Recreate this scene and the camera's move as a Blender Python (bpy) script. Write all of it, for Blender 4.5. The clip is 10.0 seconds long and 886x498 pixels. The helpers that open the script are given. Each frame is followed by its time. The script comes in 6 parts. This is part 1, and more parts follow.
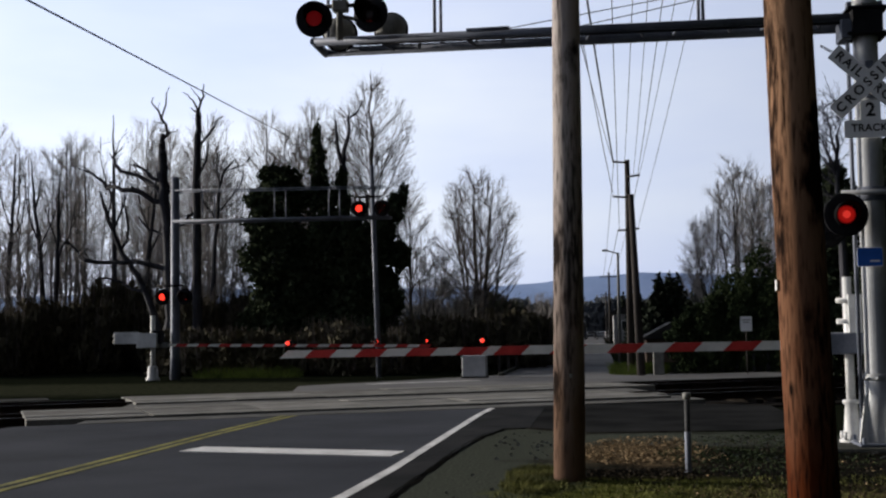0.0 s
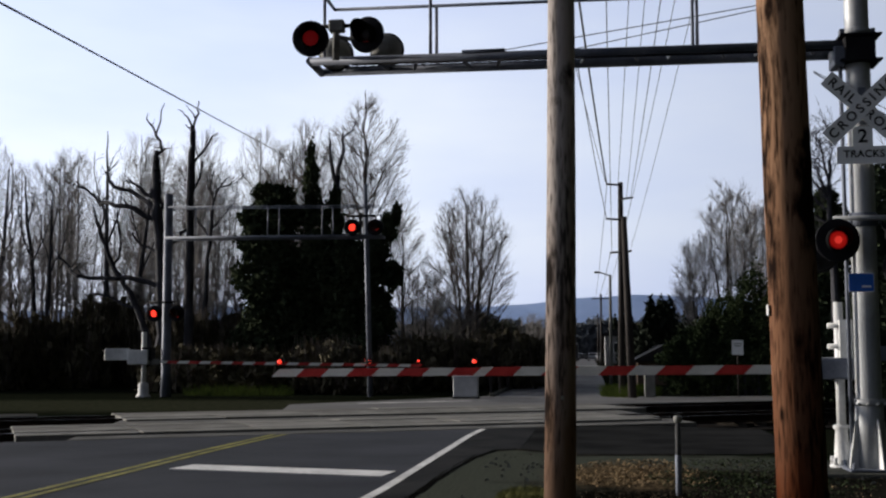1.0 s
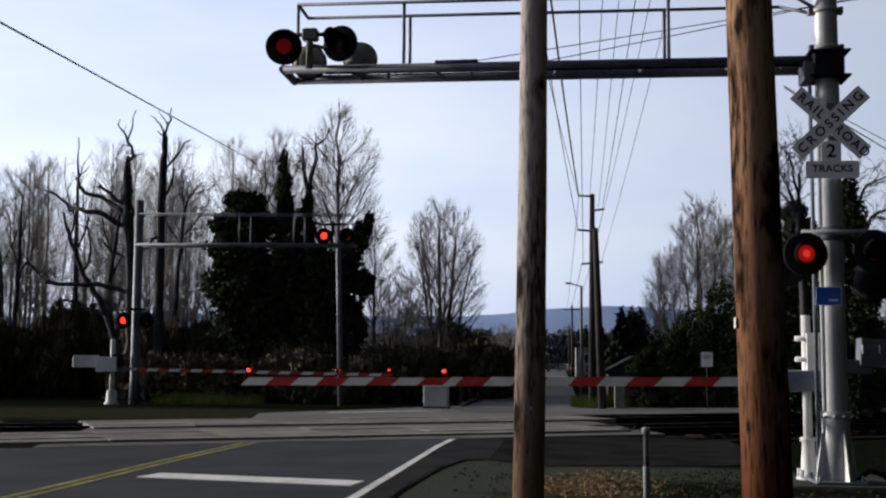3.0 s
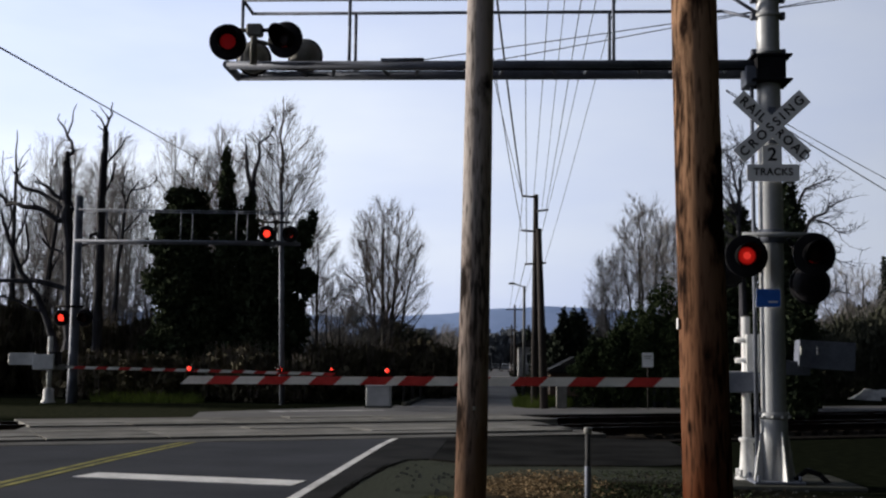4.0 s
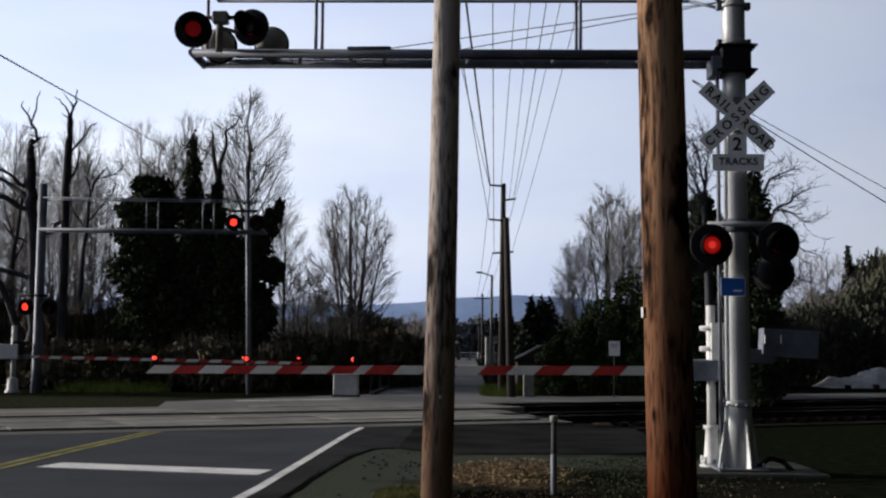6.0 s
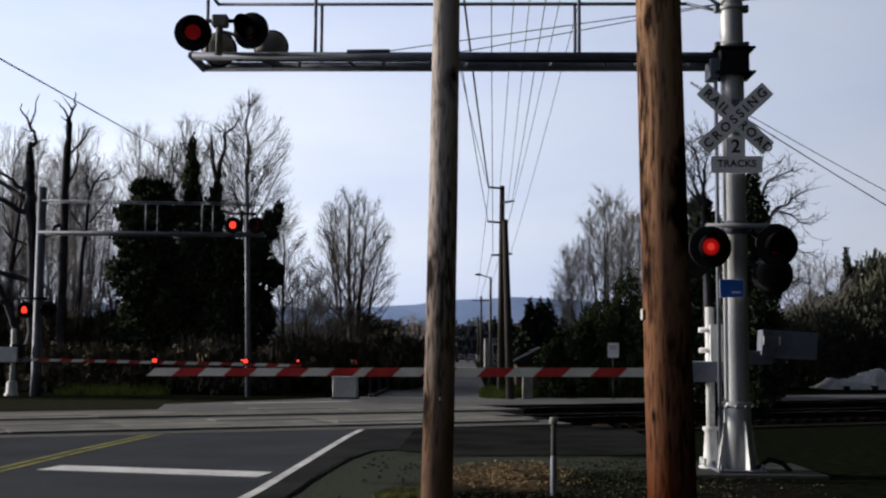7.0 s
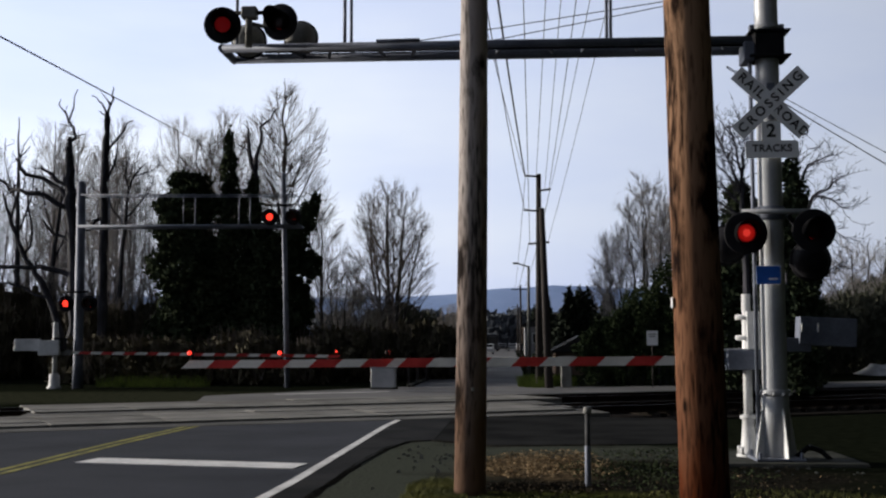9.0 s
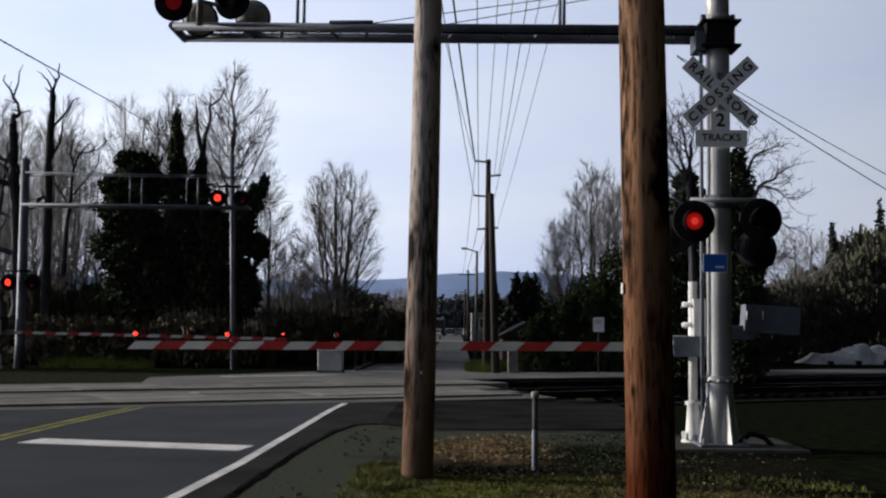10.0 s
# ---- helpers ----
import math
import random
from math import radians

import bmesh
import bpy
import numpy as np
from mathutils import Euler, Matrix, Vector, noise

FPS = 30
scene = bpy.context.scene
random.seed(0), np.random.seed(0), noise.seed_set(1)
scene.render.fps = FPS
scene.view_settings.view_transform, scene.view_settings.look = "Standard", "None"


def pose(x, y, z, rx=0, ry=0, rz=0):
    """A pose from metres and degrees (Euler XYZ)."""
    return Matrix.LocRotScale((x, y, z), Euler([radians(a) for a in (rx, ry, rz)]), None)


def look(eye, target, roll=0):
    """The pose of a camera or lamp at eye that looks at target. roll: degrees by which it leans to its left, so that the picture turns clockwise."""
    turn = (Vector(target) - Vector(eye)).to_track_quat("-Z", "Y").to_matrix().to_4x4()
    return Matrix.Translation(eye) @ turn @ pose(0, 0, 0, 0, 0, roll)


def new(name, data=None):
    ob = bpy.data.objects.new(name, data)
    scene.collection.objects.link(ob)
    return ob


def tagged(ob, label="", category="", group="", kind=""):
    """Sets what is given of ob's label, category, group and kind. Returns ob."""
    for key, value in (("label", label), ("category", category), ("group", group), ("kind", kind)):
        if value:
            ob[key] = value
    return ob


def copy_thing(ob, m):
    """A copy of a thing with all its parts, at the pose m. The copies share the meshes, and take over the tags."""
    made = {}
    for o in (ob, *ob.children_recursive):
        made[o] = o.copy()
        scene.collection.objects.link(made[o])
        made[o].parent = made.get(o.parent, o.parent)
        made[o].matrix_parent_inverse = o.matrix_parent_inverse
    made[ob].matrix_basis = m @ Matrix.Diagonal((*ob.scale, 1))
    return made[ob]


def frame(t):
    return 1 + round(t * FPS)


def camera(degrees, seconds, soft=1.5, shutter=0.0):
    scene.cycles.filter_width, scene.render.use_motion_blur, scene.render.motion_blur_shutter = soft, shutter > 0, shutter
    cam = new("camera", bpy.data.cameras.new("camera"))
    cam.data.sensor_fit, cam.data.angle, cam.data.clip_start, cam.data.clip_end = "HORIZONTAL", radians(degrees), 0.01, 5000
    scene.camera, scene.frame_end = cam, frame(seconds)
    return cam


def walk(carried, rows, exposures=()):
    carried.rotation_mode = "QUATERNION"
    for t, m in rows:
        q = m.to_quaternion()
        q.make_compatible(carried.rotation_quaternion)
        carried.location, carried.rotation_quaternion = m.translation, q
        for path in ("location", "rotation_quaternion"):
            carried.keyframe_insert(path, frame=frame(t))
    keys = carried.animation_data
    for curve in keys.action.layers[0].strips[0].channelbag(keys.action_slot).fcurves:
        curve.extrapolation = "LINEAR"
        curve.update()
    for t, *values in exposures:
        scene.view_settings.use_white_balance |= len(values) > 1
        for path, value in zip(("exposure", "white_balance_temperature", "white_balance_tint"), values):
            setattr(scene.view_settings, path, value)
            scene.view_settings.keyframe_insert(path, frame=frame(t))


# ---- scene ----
# ---------------------------------------------------------------- camera
cam = camera(40.69, 10.0, soft=2.25)


def held(x, y, z, yaw, pitch, roll):
    """A hand-held pose: metres from the standing point, degrees."""
    return Matrix.Translation((x, y, 1.6 + z)) @ pose(0, 0, 0, 90 + pitch, 0, yaw) @ pose(0, 0, 0, 0, 0, roll)


PATH = [
    (0, held(-0.026, -0.009, -0.009, 7.419, 4.028, -0.860)),
    (0.5, held(-0.025, -0.006, -0.008, 6.923, 3.910, -0.680)),
    (0.8, held(-0.027, -0.029, -0.004, 6.610, 4.534, -0.385)),
    (1, held(-0.030, -0.042, -0.002, 7.053, 4.970, -0.176)),
    (1.3, held(-0.037, -0.037, -0.004, 7.396, 5.273, -0.236)),
    (1.5, held(-0.039, -0.028, -0.005, 7.533, 5.954, -0.317)),
    (2, held(-0.026, -0.003, -0.001, 7.282, 6.337, -0.517)),
    (2.2, held(-0.031, 0.000, 0.016, 7.197, 6.380, -0.398)),
    (3.3, held(-0.010, -0.063, -0.003, 4.701, 5.173, 0.358)),
    (3.5, held(-0.024, -0.035, 0.003, 3.942, 5.167, 0.318)),
    (4, held(-0.023, -0.004, -0.000, 3.005, 5.424, 0.568)),
    (4.5, held(-0.022, -0.035, 0.004, 2.649, 5.234, 0.455)),
    (5, held(-0.017, 0.011, -0.002, 1.517, 4.666, 0.448)),
    (5.5, held(-0.005, 0.013, 0.001, 1.458, 4.778, 0.466)),
    (7, held(-0.021, -0.044, 0.000, 1.387, 5.008, 0.348)),
    (7.5, held(-0.012, 0.015, -0.003, 1.040, 4.462, -0.495)),
    (7.8, held(0.011, 0.029, -0.002, 2.173, 4.241, -0.195)),
    (8, held(0.039, 0.034, -0.002, 3.981, 4.126, 0.237)),
    (8.2, held(0.075, 0.049, -0.004, 5.051, 4.386, 0.356)),
    (8.5, held(0.108, 0.066, -0.007, 5.553, 3.447, 0.266)),
    (8.8, held(0.092, 0.050, 0.005, 4.350, 3.804, -0.051)),
    (9, held(0.074, 0.042, 0.012, 3.284, 4.493, -0.178)),
    (9.3, held(0.057, 0.042, 0.008, 2.925, 4.207, 0.201)),
    (9.5, held(0.051, 0.042, 0.004, 1.955, 4.025, 0.484)),
    (10, held(0.043, 0.050, 0.000, 0.784, 3.767, 0.510)),
]
walk(cam, PATH)

# ---------------------------------------------------------------- sky and sun
SUN_ELEVATION, SUN_AZIMUTH = radians(13), radians(-77)   # azimuth from +y, clockwise seen from above
world = bpy.data.worlds.new("overcast_sky")
scene.world = world
world.use_nodes = True
wn, wl = world.node_tree.nodes, world.node_tree.links
sky = wn.new("ShaderNodeTexSky")
sky.sky_type, sky.sun_disc = "NISHITA", False
sky.sun_elevation, sky.sun_rotation = SUN_ELEVATION, SUN_AZIMUTH
sky.dust_density, sky.air_density = 2.0, 1.2
background = wn["Background"]
coords = wn.new("ShaderNodeTexCoord")
stretch = wn.new("ShaderNodeMapping")
stretch.inputs["Scale"].default_value = (1.2, 1.2, 4.5)
clouds = wn.new("ShaderNodeTexNoise")
clouds.inputs["Scale"].default_value, clouds.inputs["Detail"].default_value = 1.6, 5
clouds.inputs["Roughness"].default_value = 0.5
tone = wn.new("ShaderNodeValToRGB")
tone.color_ramp.elements[0].position, tone.color_ramp.elements[0].color = 0.28, (5.9, 6.9, 10.0, 1)
tone.color_ramp.elements[1].position, tone.color_ramp.elements[1].color = 0.66, (8.4, 9.05, 10.5, 1)
veil = wn.new("ShaderNodeMix")
veil.data_type = "RGBA"
veil.inputs["Factor"].default_value = 0.86
wl.new(coords.outputs["Generated"], stretch.inputs["Vector"])
wl.new(stretch.outputs["Vector"], clouds.inputs["Vector"])
wl.new(clouds.outputs["Fac"], tone.inputs["Fac"])
wl.new(sky.outputs["Color"], veil.inputs["A"])
wl.new(tone.outputs["Color"], veil.inputs["B"])
# bright sunward and near the horizon; unseen zenith and far side dimmed for contrast
toward = wn.new("ShaderNodeVectorMath")
toward.operation, toward.inputs[1].default_value = "DOT_PRODUCT", (math.sin(SUN_AZIMUTH + 0.34), math.cos(SUN_AZIMUTH + 0.34), 0)
wl.new(coords.outputs["Generated"], toward.inputs[0])
side_light = wn.new("ShaderNodeMapRange")
side_light.inputs["From Min"].default_value, side_light.inputs["From Max"].default_value = -0.52, 0.95
side_light.inputs["To Min"].default_value, side_light.inputs["To Max"].default_value = 0.03, 1.38
wl.new(toward.outputs["Value"], side_light.inputs["Value"])
height = wn.new("ShaderNodeSeparateXYZ")
wl.new(coords.outputs["Generated"], height.inputs["Vector"])
zenith_dim = wn.new("ShaderNodeMapRange")
zenith_dim.interpolation_type = "SMOOTHSTEP"
zenith_dim.inputs["From Min"].default_value, zenith_dim.inputs["From Max"].default_value = 0.22, 0.85
zenith_dim.inputs["To Min"].default_value, zenith_dim.inputs["To Max"].default_value = 1.0, 0.16
wl.new(height.outputs["Z"], zenith_dim.inputs["Value"])
shade = wn.new("ShaderNodeMath")
shade.operation = "MULTIPLY"
wl.new(side_light.outputs["Result"], shade.inputs[0])
wl.new(zenith_dim.outputs["Result"], shade.inputs[1])
graded = wn.new("ShaderNodeVectorMath")
graded.operation = "SCALE"
wl.new(veil.outputs["Result"], graded.inputs[0])
wl.new(shade.outputs[0], graded.inputs["Scale"])
wl.new(graded.outputs["Vector"], background.inputs["Color"])
background.inputs["Strength"].default_value = 0.1

sun_data = bpy.data.lights.new("sun", "SUN")
sun_data.energy, sun_data.angle, sun_data.color = 5.0, radians(2.5), (1.0, 0.91, 0.79)
sun = new("sun", sun_data)
to_sun = Vector((math.sin(SUN_AZIMUTH) * math.cos(SUN_ELEVATION), math.cos(SUN_AZIMUTH) * math.cos(SUN_ELEVATION), math.sin(SUN_ELEVATION)))
sun.matrix_world = look(to_sun * 60, (0, 0, 0))
scene.view_settings.exposure = 0.0


# ---------------------------------------------------------------- materials
def surface(name, low, high, rough=0.8, scale=3.0, bump=0.2, fine=40.0, metal=0.0, stretch_z=1.0, speckle=0.35, vary=0.0, gloss=0.3):
    """A two-scale noise surface between two colours, with fine relief."""
    m = bpy.data.materials.new(name)
    m.use_nodes = True
    n, l = m.node_tree.nodes, m.node_tree.links
    b = n["Principled BSDF"]
    tc, mp = n.new("ShaderNodeTexCoord"), n.new("ShaderNodeMapping")
    mp.inputs["Scale"].default_value = (1, 1, stretch_z)
    l.new(tc.outputs["Object"], mp.inputs["Vector"])
    big, small = n.new("ShaderNodeTexNoise"), n.new("ShaderNodeTexNoise")
    big.inputs["Scale"].default_value, big.inputs["Detail"].default_value = scale, 4
    small.inputs["Scale"].default_value, small.inputs["Detail"].default_value = fine, 3
    l.new(mp.outputs["Vector"], big.inputs["Vector"])
    l.new(mp.outputs["Vector"], small.inputs["Vector"])
    add = n.new("ShaderNodeMath")
    add.operation = "MULTIPLY_ADD"
    l.new(small.outputs["Fac"], add.inputs[0])
    add.inputs[1].default_value = speckle
    l.new(big.outputs["Fac"], add.inputs[2])
    fac = add.outputs[0]
    if vary:
        info, more = n.new("ShaderNodeObjectInfo"), n.new("ShaderNodeMath")
        more.operation, more.inputs[1].default_value = "MULTIPLY_ADD", vary
        l.new(info.outputs["Random"], more.inputs[0])
        l.new(fac, more.inputs[2])
        fac = more.outputs[0]
    ramp = n.new("ShaderNodeValToRGB")
    mid = 0.5 + speckle * 0.5 + vary * 0.5
    ramp.color_ramp.elements[0].position, ramp.color_ramp.elements[0].color = max(0, mid - 0.2), (*low, 1)
    ramp.color_ramp.elements[1].position, ramp.color_ramp.elements[1].color = min(1, mid + 0.2), (*high, 1)
    l.new(fac, ramp.inputs["Fac"])
    l.new(ramp.outputs["Color"], b.inputs["Base Color"])
    b.inputs["Roughness"].default_value, b.inputs["Metallic"].default_value = rough, metal
    b.inputs["Specular IOR Level"].default_value = gloss
    if bump:
        bp = n.new("ShaderNodeBump")
        bp.inputs["Strength"].default_value, bp.inputs["Distance"].default_value = bump, 0.02
        l.new(small.outputs["Fac"], bp.inputs["Height"])
        l.new(bp.outputs["Normal"], b.inputs["Normal"])
    return m


def glowing(name, colour, strength):
    m = bpy.data.materials.new(name)
    m.use_nodes = True
    b = m.node_tree.nodes["Principled BSDF"]
    b.inputs["Base Color"].default_value = (*[c * 0.4 for c in colour], 1)
    b.inputs["Emission Color"].default_value, b.inputs["Emission Strength"].default_value = (*colour, 1), strength
    return m


def pole_wood(name, low, high, dark, spots, foot):
    """Round timber: long grain, drying cracks and dark knots."""
    m = surface(name, low, high, 0.9, 2.2, 0.3, 34, stretch_z=0.14, speckle=0.95, gloss=0.05)
    n, l = m.node_tree.nodes, m.node_tree.links
    b = n["Principled BSDF"]
    base = b.inputs["Base Color"].links[0].from_socket
    tc, mp = n.new("ShaderNodeTexCoord"), n.new("ShaderNodeMapping")
    mp.inputs["Scale"].default_value = (3.2, 3.2, 1.3)
    cells, patch = n.new("ShaderNodeTexVoronoi"), n.new("ShaderNodeTexNoise")
    cells.inputs["Scale"].default_value = 0.9
    patch.inputs["Scale"].default_value, patch.inputs["Detail"].default_value = 1.1, 6
    l.new(tc.outputs["Object"], mp.inputs["Vector"])
    l.new(mp.outputs["Vector"], cells.inputs["Vector"])
    l.new(mp.outputs["Vector"], patch.inputs["Vector"])
    knot = n.new("ShaderNodeValToRGB")
    knot.color_ramp.elements[0].position, knot.color_ramp.elements[1].position = 0.03, 0.09
    l.new(cells.outputs["Distance"], knot.inputs["Fac"])
    worn = n.new("ShaderNodeValToRGB")
    worn.color_ramp.elements[0].position, worn.color_ramp.elements[1].position = spots, spots + 0.08
    l.new(patch.outputs["Fac"], worn.inputs["Fac"])
    both = n.new("ShaderNodeMath")
    both.operation = "MINIMUM"
    l.new(knot.outputs["Color"], both.inputs[0])
    l.new(worn.outputs["Color"], both.inputs[1])
    mix = n.new("ShaderNodeMix")
    mix.data_type = "RGBA"
    l.new(both.outputs[0], mix.inputs["Factor"])
    mix.inputs["A"].default_value = (*dark, 1)
    l.new(base, mix.inputs["B"])
    # preservative bled down to the foot, the upper part bleached
    parts, rag, up = n.new("ShaderNodeSeparateXYZ"), n.new("ShaderNodeMath"), n.new("ShaderNodeMapRange")
    l.new(tc.outputs["Object"], parts.inputs["Vector"])
    rag.operation, rag.inputs[1].default_value = "MULTIPLY_ADD", 2.4
    l.new(patch.outputs["Fac"], rag.inputs[0])
    l.new(parts.outputs["Z"], rag.inputs[2])
    up.inputs["From Min"].default_value, up.inputs["From Max"].default_value = 1.8, 5.0
    l.new(rag.outputs[0], up.inputs["Value"])
    bled = n.new("ShaderNodeMix")
    bled.data_type, bled.blend_type = "RGBA", "MULTIPLY"
    bled.inputs["Factor"].default_value = 1.0
    tint = n.new("ShaderNodeMix")
    tint.data_type = "RGBA"
    tint.inputs["A"].default_value, tint.inputs["B"].default_value = (*foot, 1), (1, 1, 1, 1)
    l.new(up.outputs["Result"], tint.inputs["Factor"])
    l.new(mix.outputs["Result"], bled.inputs["A"])
    l.new(tint.outputs["Result"], bled.inputs["B"])
    l.new(bled.outputs["Result"], b.inputs["Base Color"])
    return m


ASPHALT = surface("asphalt", (0.042, 0.046, 0.056), (0.066, 0.071, 0.084), 0.85, 0.5, 0.35, 60, speckle=0.25, gloss=0.03)
OLD_ASPHALT = surface("old_asphalt", (0.03, 0.031, 0.031), (0.07, 0.07, 0.068), 0.9, 0.6, 0.4, 40, speckle=0.3, gloss=0.02)
SHOULDER_ASPHALT = surface("shoulder_asphalt", (0.018, 0.019, 0.02), (0.042, 0.043, 0.045), 0.88, 0.7, 0.4, 40, speckle=0.3, gloss=0.01)
APRON_ASPHALT = surface("damp_asphalt", (0.015, 0.016, 0.017), (0.034, 0.035, 0.036), 0.85, 0.8, 0.4, 40, speckle=0.3, gloss=0.0)
CROSSING_FILL = surface("crossing_asphalt", (0.10, 0.10, 0.098), (0.19, 0.188, 0.18), 0.9, 0.7, 0.4, 30, speckle=0.4, gloss=0.03)
FAR_ASPHALT = surface("street_asphalt", (0.14, 0.14, 0.145), (0.215, 0.215, 0.22), 0.9, 0.3, 0.3, 30, gloss=0.05)
CONCRETE = surface("crossing_concrete", (0.15, 0.148, 0.14), (0.28, 0.275, 0.26), 0.9, 0.9, 0.4, 25, vary=0.25, gloss=0.05)
PAD_CONCRETE = surface("pad_concrete", (0.035, 0.038, 0.034), (0.08, 0.082, 0.074), 0.92, 2, 0.4, 30, gloss=0.02)
WHITE_LINE = surface("white_road_paint", (0.5, 0.5, 0.5), (0.86, 0.86, 0.86), 0.7, 1.2, 0.2, 18, speckle=0.7, gloss=0.1)
YELLOW_LINE = surface("yellow_road_paint", (0.13, 0.125, 0.035), (0.33, 0.31, 0.085), 0.7, 1.5, 0.2, 18, speckle=0.7, gloss=0.1)
BALLAST = surface("ballast_stone", (0.012, 0.011, 0.010), (0.035, 0.032, 0.03), 0.95, 2, 0.9, 14, gloss=0.0)
RAIL_STEEL = surface("rusted_rail", (0.012, 0.009, 0.008), (0.03, 0.02, 0.016), 0.8, 3, 0.2, 30, gloss=0.02)
RAIL_TOP = surface("worn_rail_head", (0.025, 0.025, 0.028), (0.06, 0.06, 0.065), 0.5, 2, 0.05, 30, metal=1.0)
TIE_WOOD = surface("tarred_tie", (0.010, 0.009, 0.008), (0.03, 0.026, 0.022), 0.95, 3, 0.4, 20, gloss=0.0)
POLE_GREY = pole_wood("weathered_pole", (0.07, 0.064, 0.063), (0.40, 0.36, 0.345), (0.03, 0.025, 0.024), 0.335, (0.30, 0.205, 0.15))
POLE_BROWN = pole_wood("creosoted_pole", (0.022, 0.011, 0.007), (0.31, 0.185, 0.115), (0.014, 0.007, 0.005), 0.39, (0.22, 0.085, 0.035))
FAR_WOOD = surface("dark_pole_wood", (0.022, 0.019, 0.019), (0.05, 0.043, 0.042), 0.9, 3, 0.3, 20, stretch_z=0.2)
GALVANISED = surface("galvanised_steel", (0.27, 0.285, 0.305), (0.42, 0.435, 0.455), 0.5, 1.6, 0.05, 30, metal=0.25, stretch_z=0.5)
DULL_STEEL = surface("dull_galvanised", (0.10, 0.115, 0.155), (0.20, 0.22, 0.275), 0.6, 2, 0.1, 30, metal=0.3)
WHITE_PAINT = surface("white_steel_paint", (0.5, 0.51, 0.52), (0.78, 0.79, 0.8), 0.5, 2.5, 0.08, 30)
BLACK_PAINT = surface("black_signal_paint", (0.006, 0.006, 0.008), (0.016, 0.016, 0.02), 0.7, 4, 0.08, 30, gloss=0.12)
HOOD_INSIDE = surface("black_hood", (0.004, 0.004, 0.005), (0.009, 0.009, 0.01), 0.95, 4, 0.0, 30, gloss=0.05)
GREY_BACK = surface("weathered_grey_paint", (0.14, 0.14, 0.13), (0.25, 0.25, 0.24), 0.7, 4, 0.1, 30)
SIGN_WHITE = surface("reflective_white", (0.78, 0.79, 0.81), (0.88, 0.89, 0.91), 0.6, 2, 0.0, 30)
SIGN_BLACK = surface("sign_black", (0.01, 0.01, 0.012), (0.02, 0.02, 0.024), 0.6, 3, 0.0, 30)
SIGN_BLUE = surface("sign_blue", (0.02, 0.11, 0.46), (0.035, 0.15, 0.60), 0.5, 3, 0.0, 30)
GATE_RED = surface("gate_red", (0.38, 0.022, 0.02), (0.55, 0.045, 0.04), 0.6, 3, 0.05, 30)
GATE_WHITE = surface("gate_white", (0.6, 0.6, 0.57), (0.78, 0.78, 0.75), 0.6, 3, 0.05, 30)
RED_GLOW = glowing("lit_red_lens", (1.0, 0.02, 0.015), 0.24)
FAR_GLOW = glowing("lit_far_lens", (1.0, 0.045, 0.025), 1.7)
RIM_GLOW = glowing("lens_rim", (1.0, 0.02, 0.02), 0.10)
DIM_GLOW = glowing("faint_red_lens", (1.0, 0.03, 0.04), 0.05)
HOT_GLOW = glowing("lamp_core", (1.0, 0.05, 0.035), 0.6)
DARK_LENS = surface("unlit_lens", (0.012, 0.002, 0.002), (0.025, 0.004, 0.004), 0.4, 4, 0.0, 30)
WIRE = surface("cable_black", (0.03, 0.03, 0.035), (0.05, 0.05, 0.055), 0.7, 3, 0.0, 30)
BARK = surface("grey_bark", (0.045, 0.04, 0.037), (0.11, 0.10, 0.092), 0.95, 4, 0.4, 20, stretch_z=0.25)
DARK_BARK = surface("dark_bark", (0.026, 0.027, 0.034), (0.066, 0.066, 0.08), 0.95, 4, 0.4, 20, stretch_z=0.25)
TWIG = surface("bare_twigs", (0.075, 0.063, 0.057), (0.15, 0.128, 0.116), 0.95, 2, 0.0, 20)
# distance haze painted in: bark and twig greys lifted towards the sky
HAZE_BARK = surface("haze_grey_bark", (0.085, 0.08, 0.08), (0.2, 0.19, 0.187), 0.95, 4, 0.3, 20, stretch_z=0.25)
HAZE_TWIG = surface("haze_grey_twigs", (0.19, 0.18, 0.178), (0.34, 0.325, 0.32), 0.95, 2, 0.0, 20)
IVY = surface("ivy_leaf", (0.019, 0.027, 0.017), (0.062, 0.078, 0.045), 0.9, 0.8, 0.0, 20, gloss=0.02)
HEDGE = surface("hedge_leaf", (0.012, 0.02, 0.010), (0.05, 0.068, 0.03), 0.85, 0.6, 0.0, 20, gloss=0.05)
BRAMBLE = surface("bramble_leaf", (0.05, 0.046, 0.031), (0.135, 0.12, 0.082), 0.85, 0.6, 0.0, 20, gloss=0.1)
BLOCKER_GREEN = surface("sky_blocker_green", (0.008, 0.011, 0.007), (0.025, 0.03, 0.018), 0.95, 0.3, 0.0, 20, gloss=0.0)
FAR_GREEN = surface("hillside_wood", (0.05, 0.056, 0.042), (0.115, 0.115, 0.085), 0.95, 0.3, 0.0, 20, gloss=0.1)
FIR = surface("fir_needles", (0.008, 0.012, 0.009), (0.022, 0.03, 0.02), 0.85, 0.6, 0.0, 20, gloss=0.1)
GREEN_GRASS = surface("roadside_grass", (0.06, 0.085, 0.02), (0.2, 0.25, 0.06), 0.8, 1.5, 0.0, 20, gloss=0.1)
GRASS = surface("grass_blade", (0.03, 0.038, 0.010), (0.15, 0.15, 0.042), 0.8, 1.5, 0.0, 20, gloss=0.15)
STRAW = surface("dead_straw", (0.11, 0.082, 0.048), (0.40, 0.29, 0.17), 0.9, 6.0, 0.1, 30, gloss=0.02)
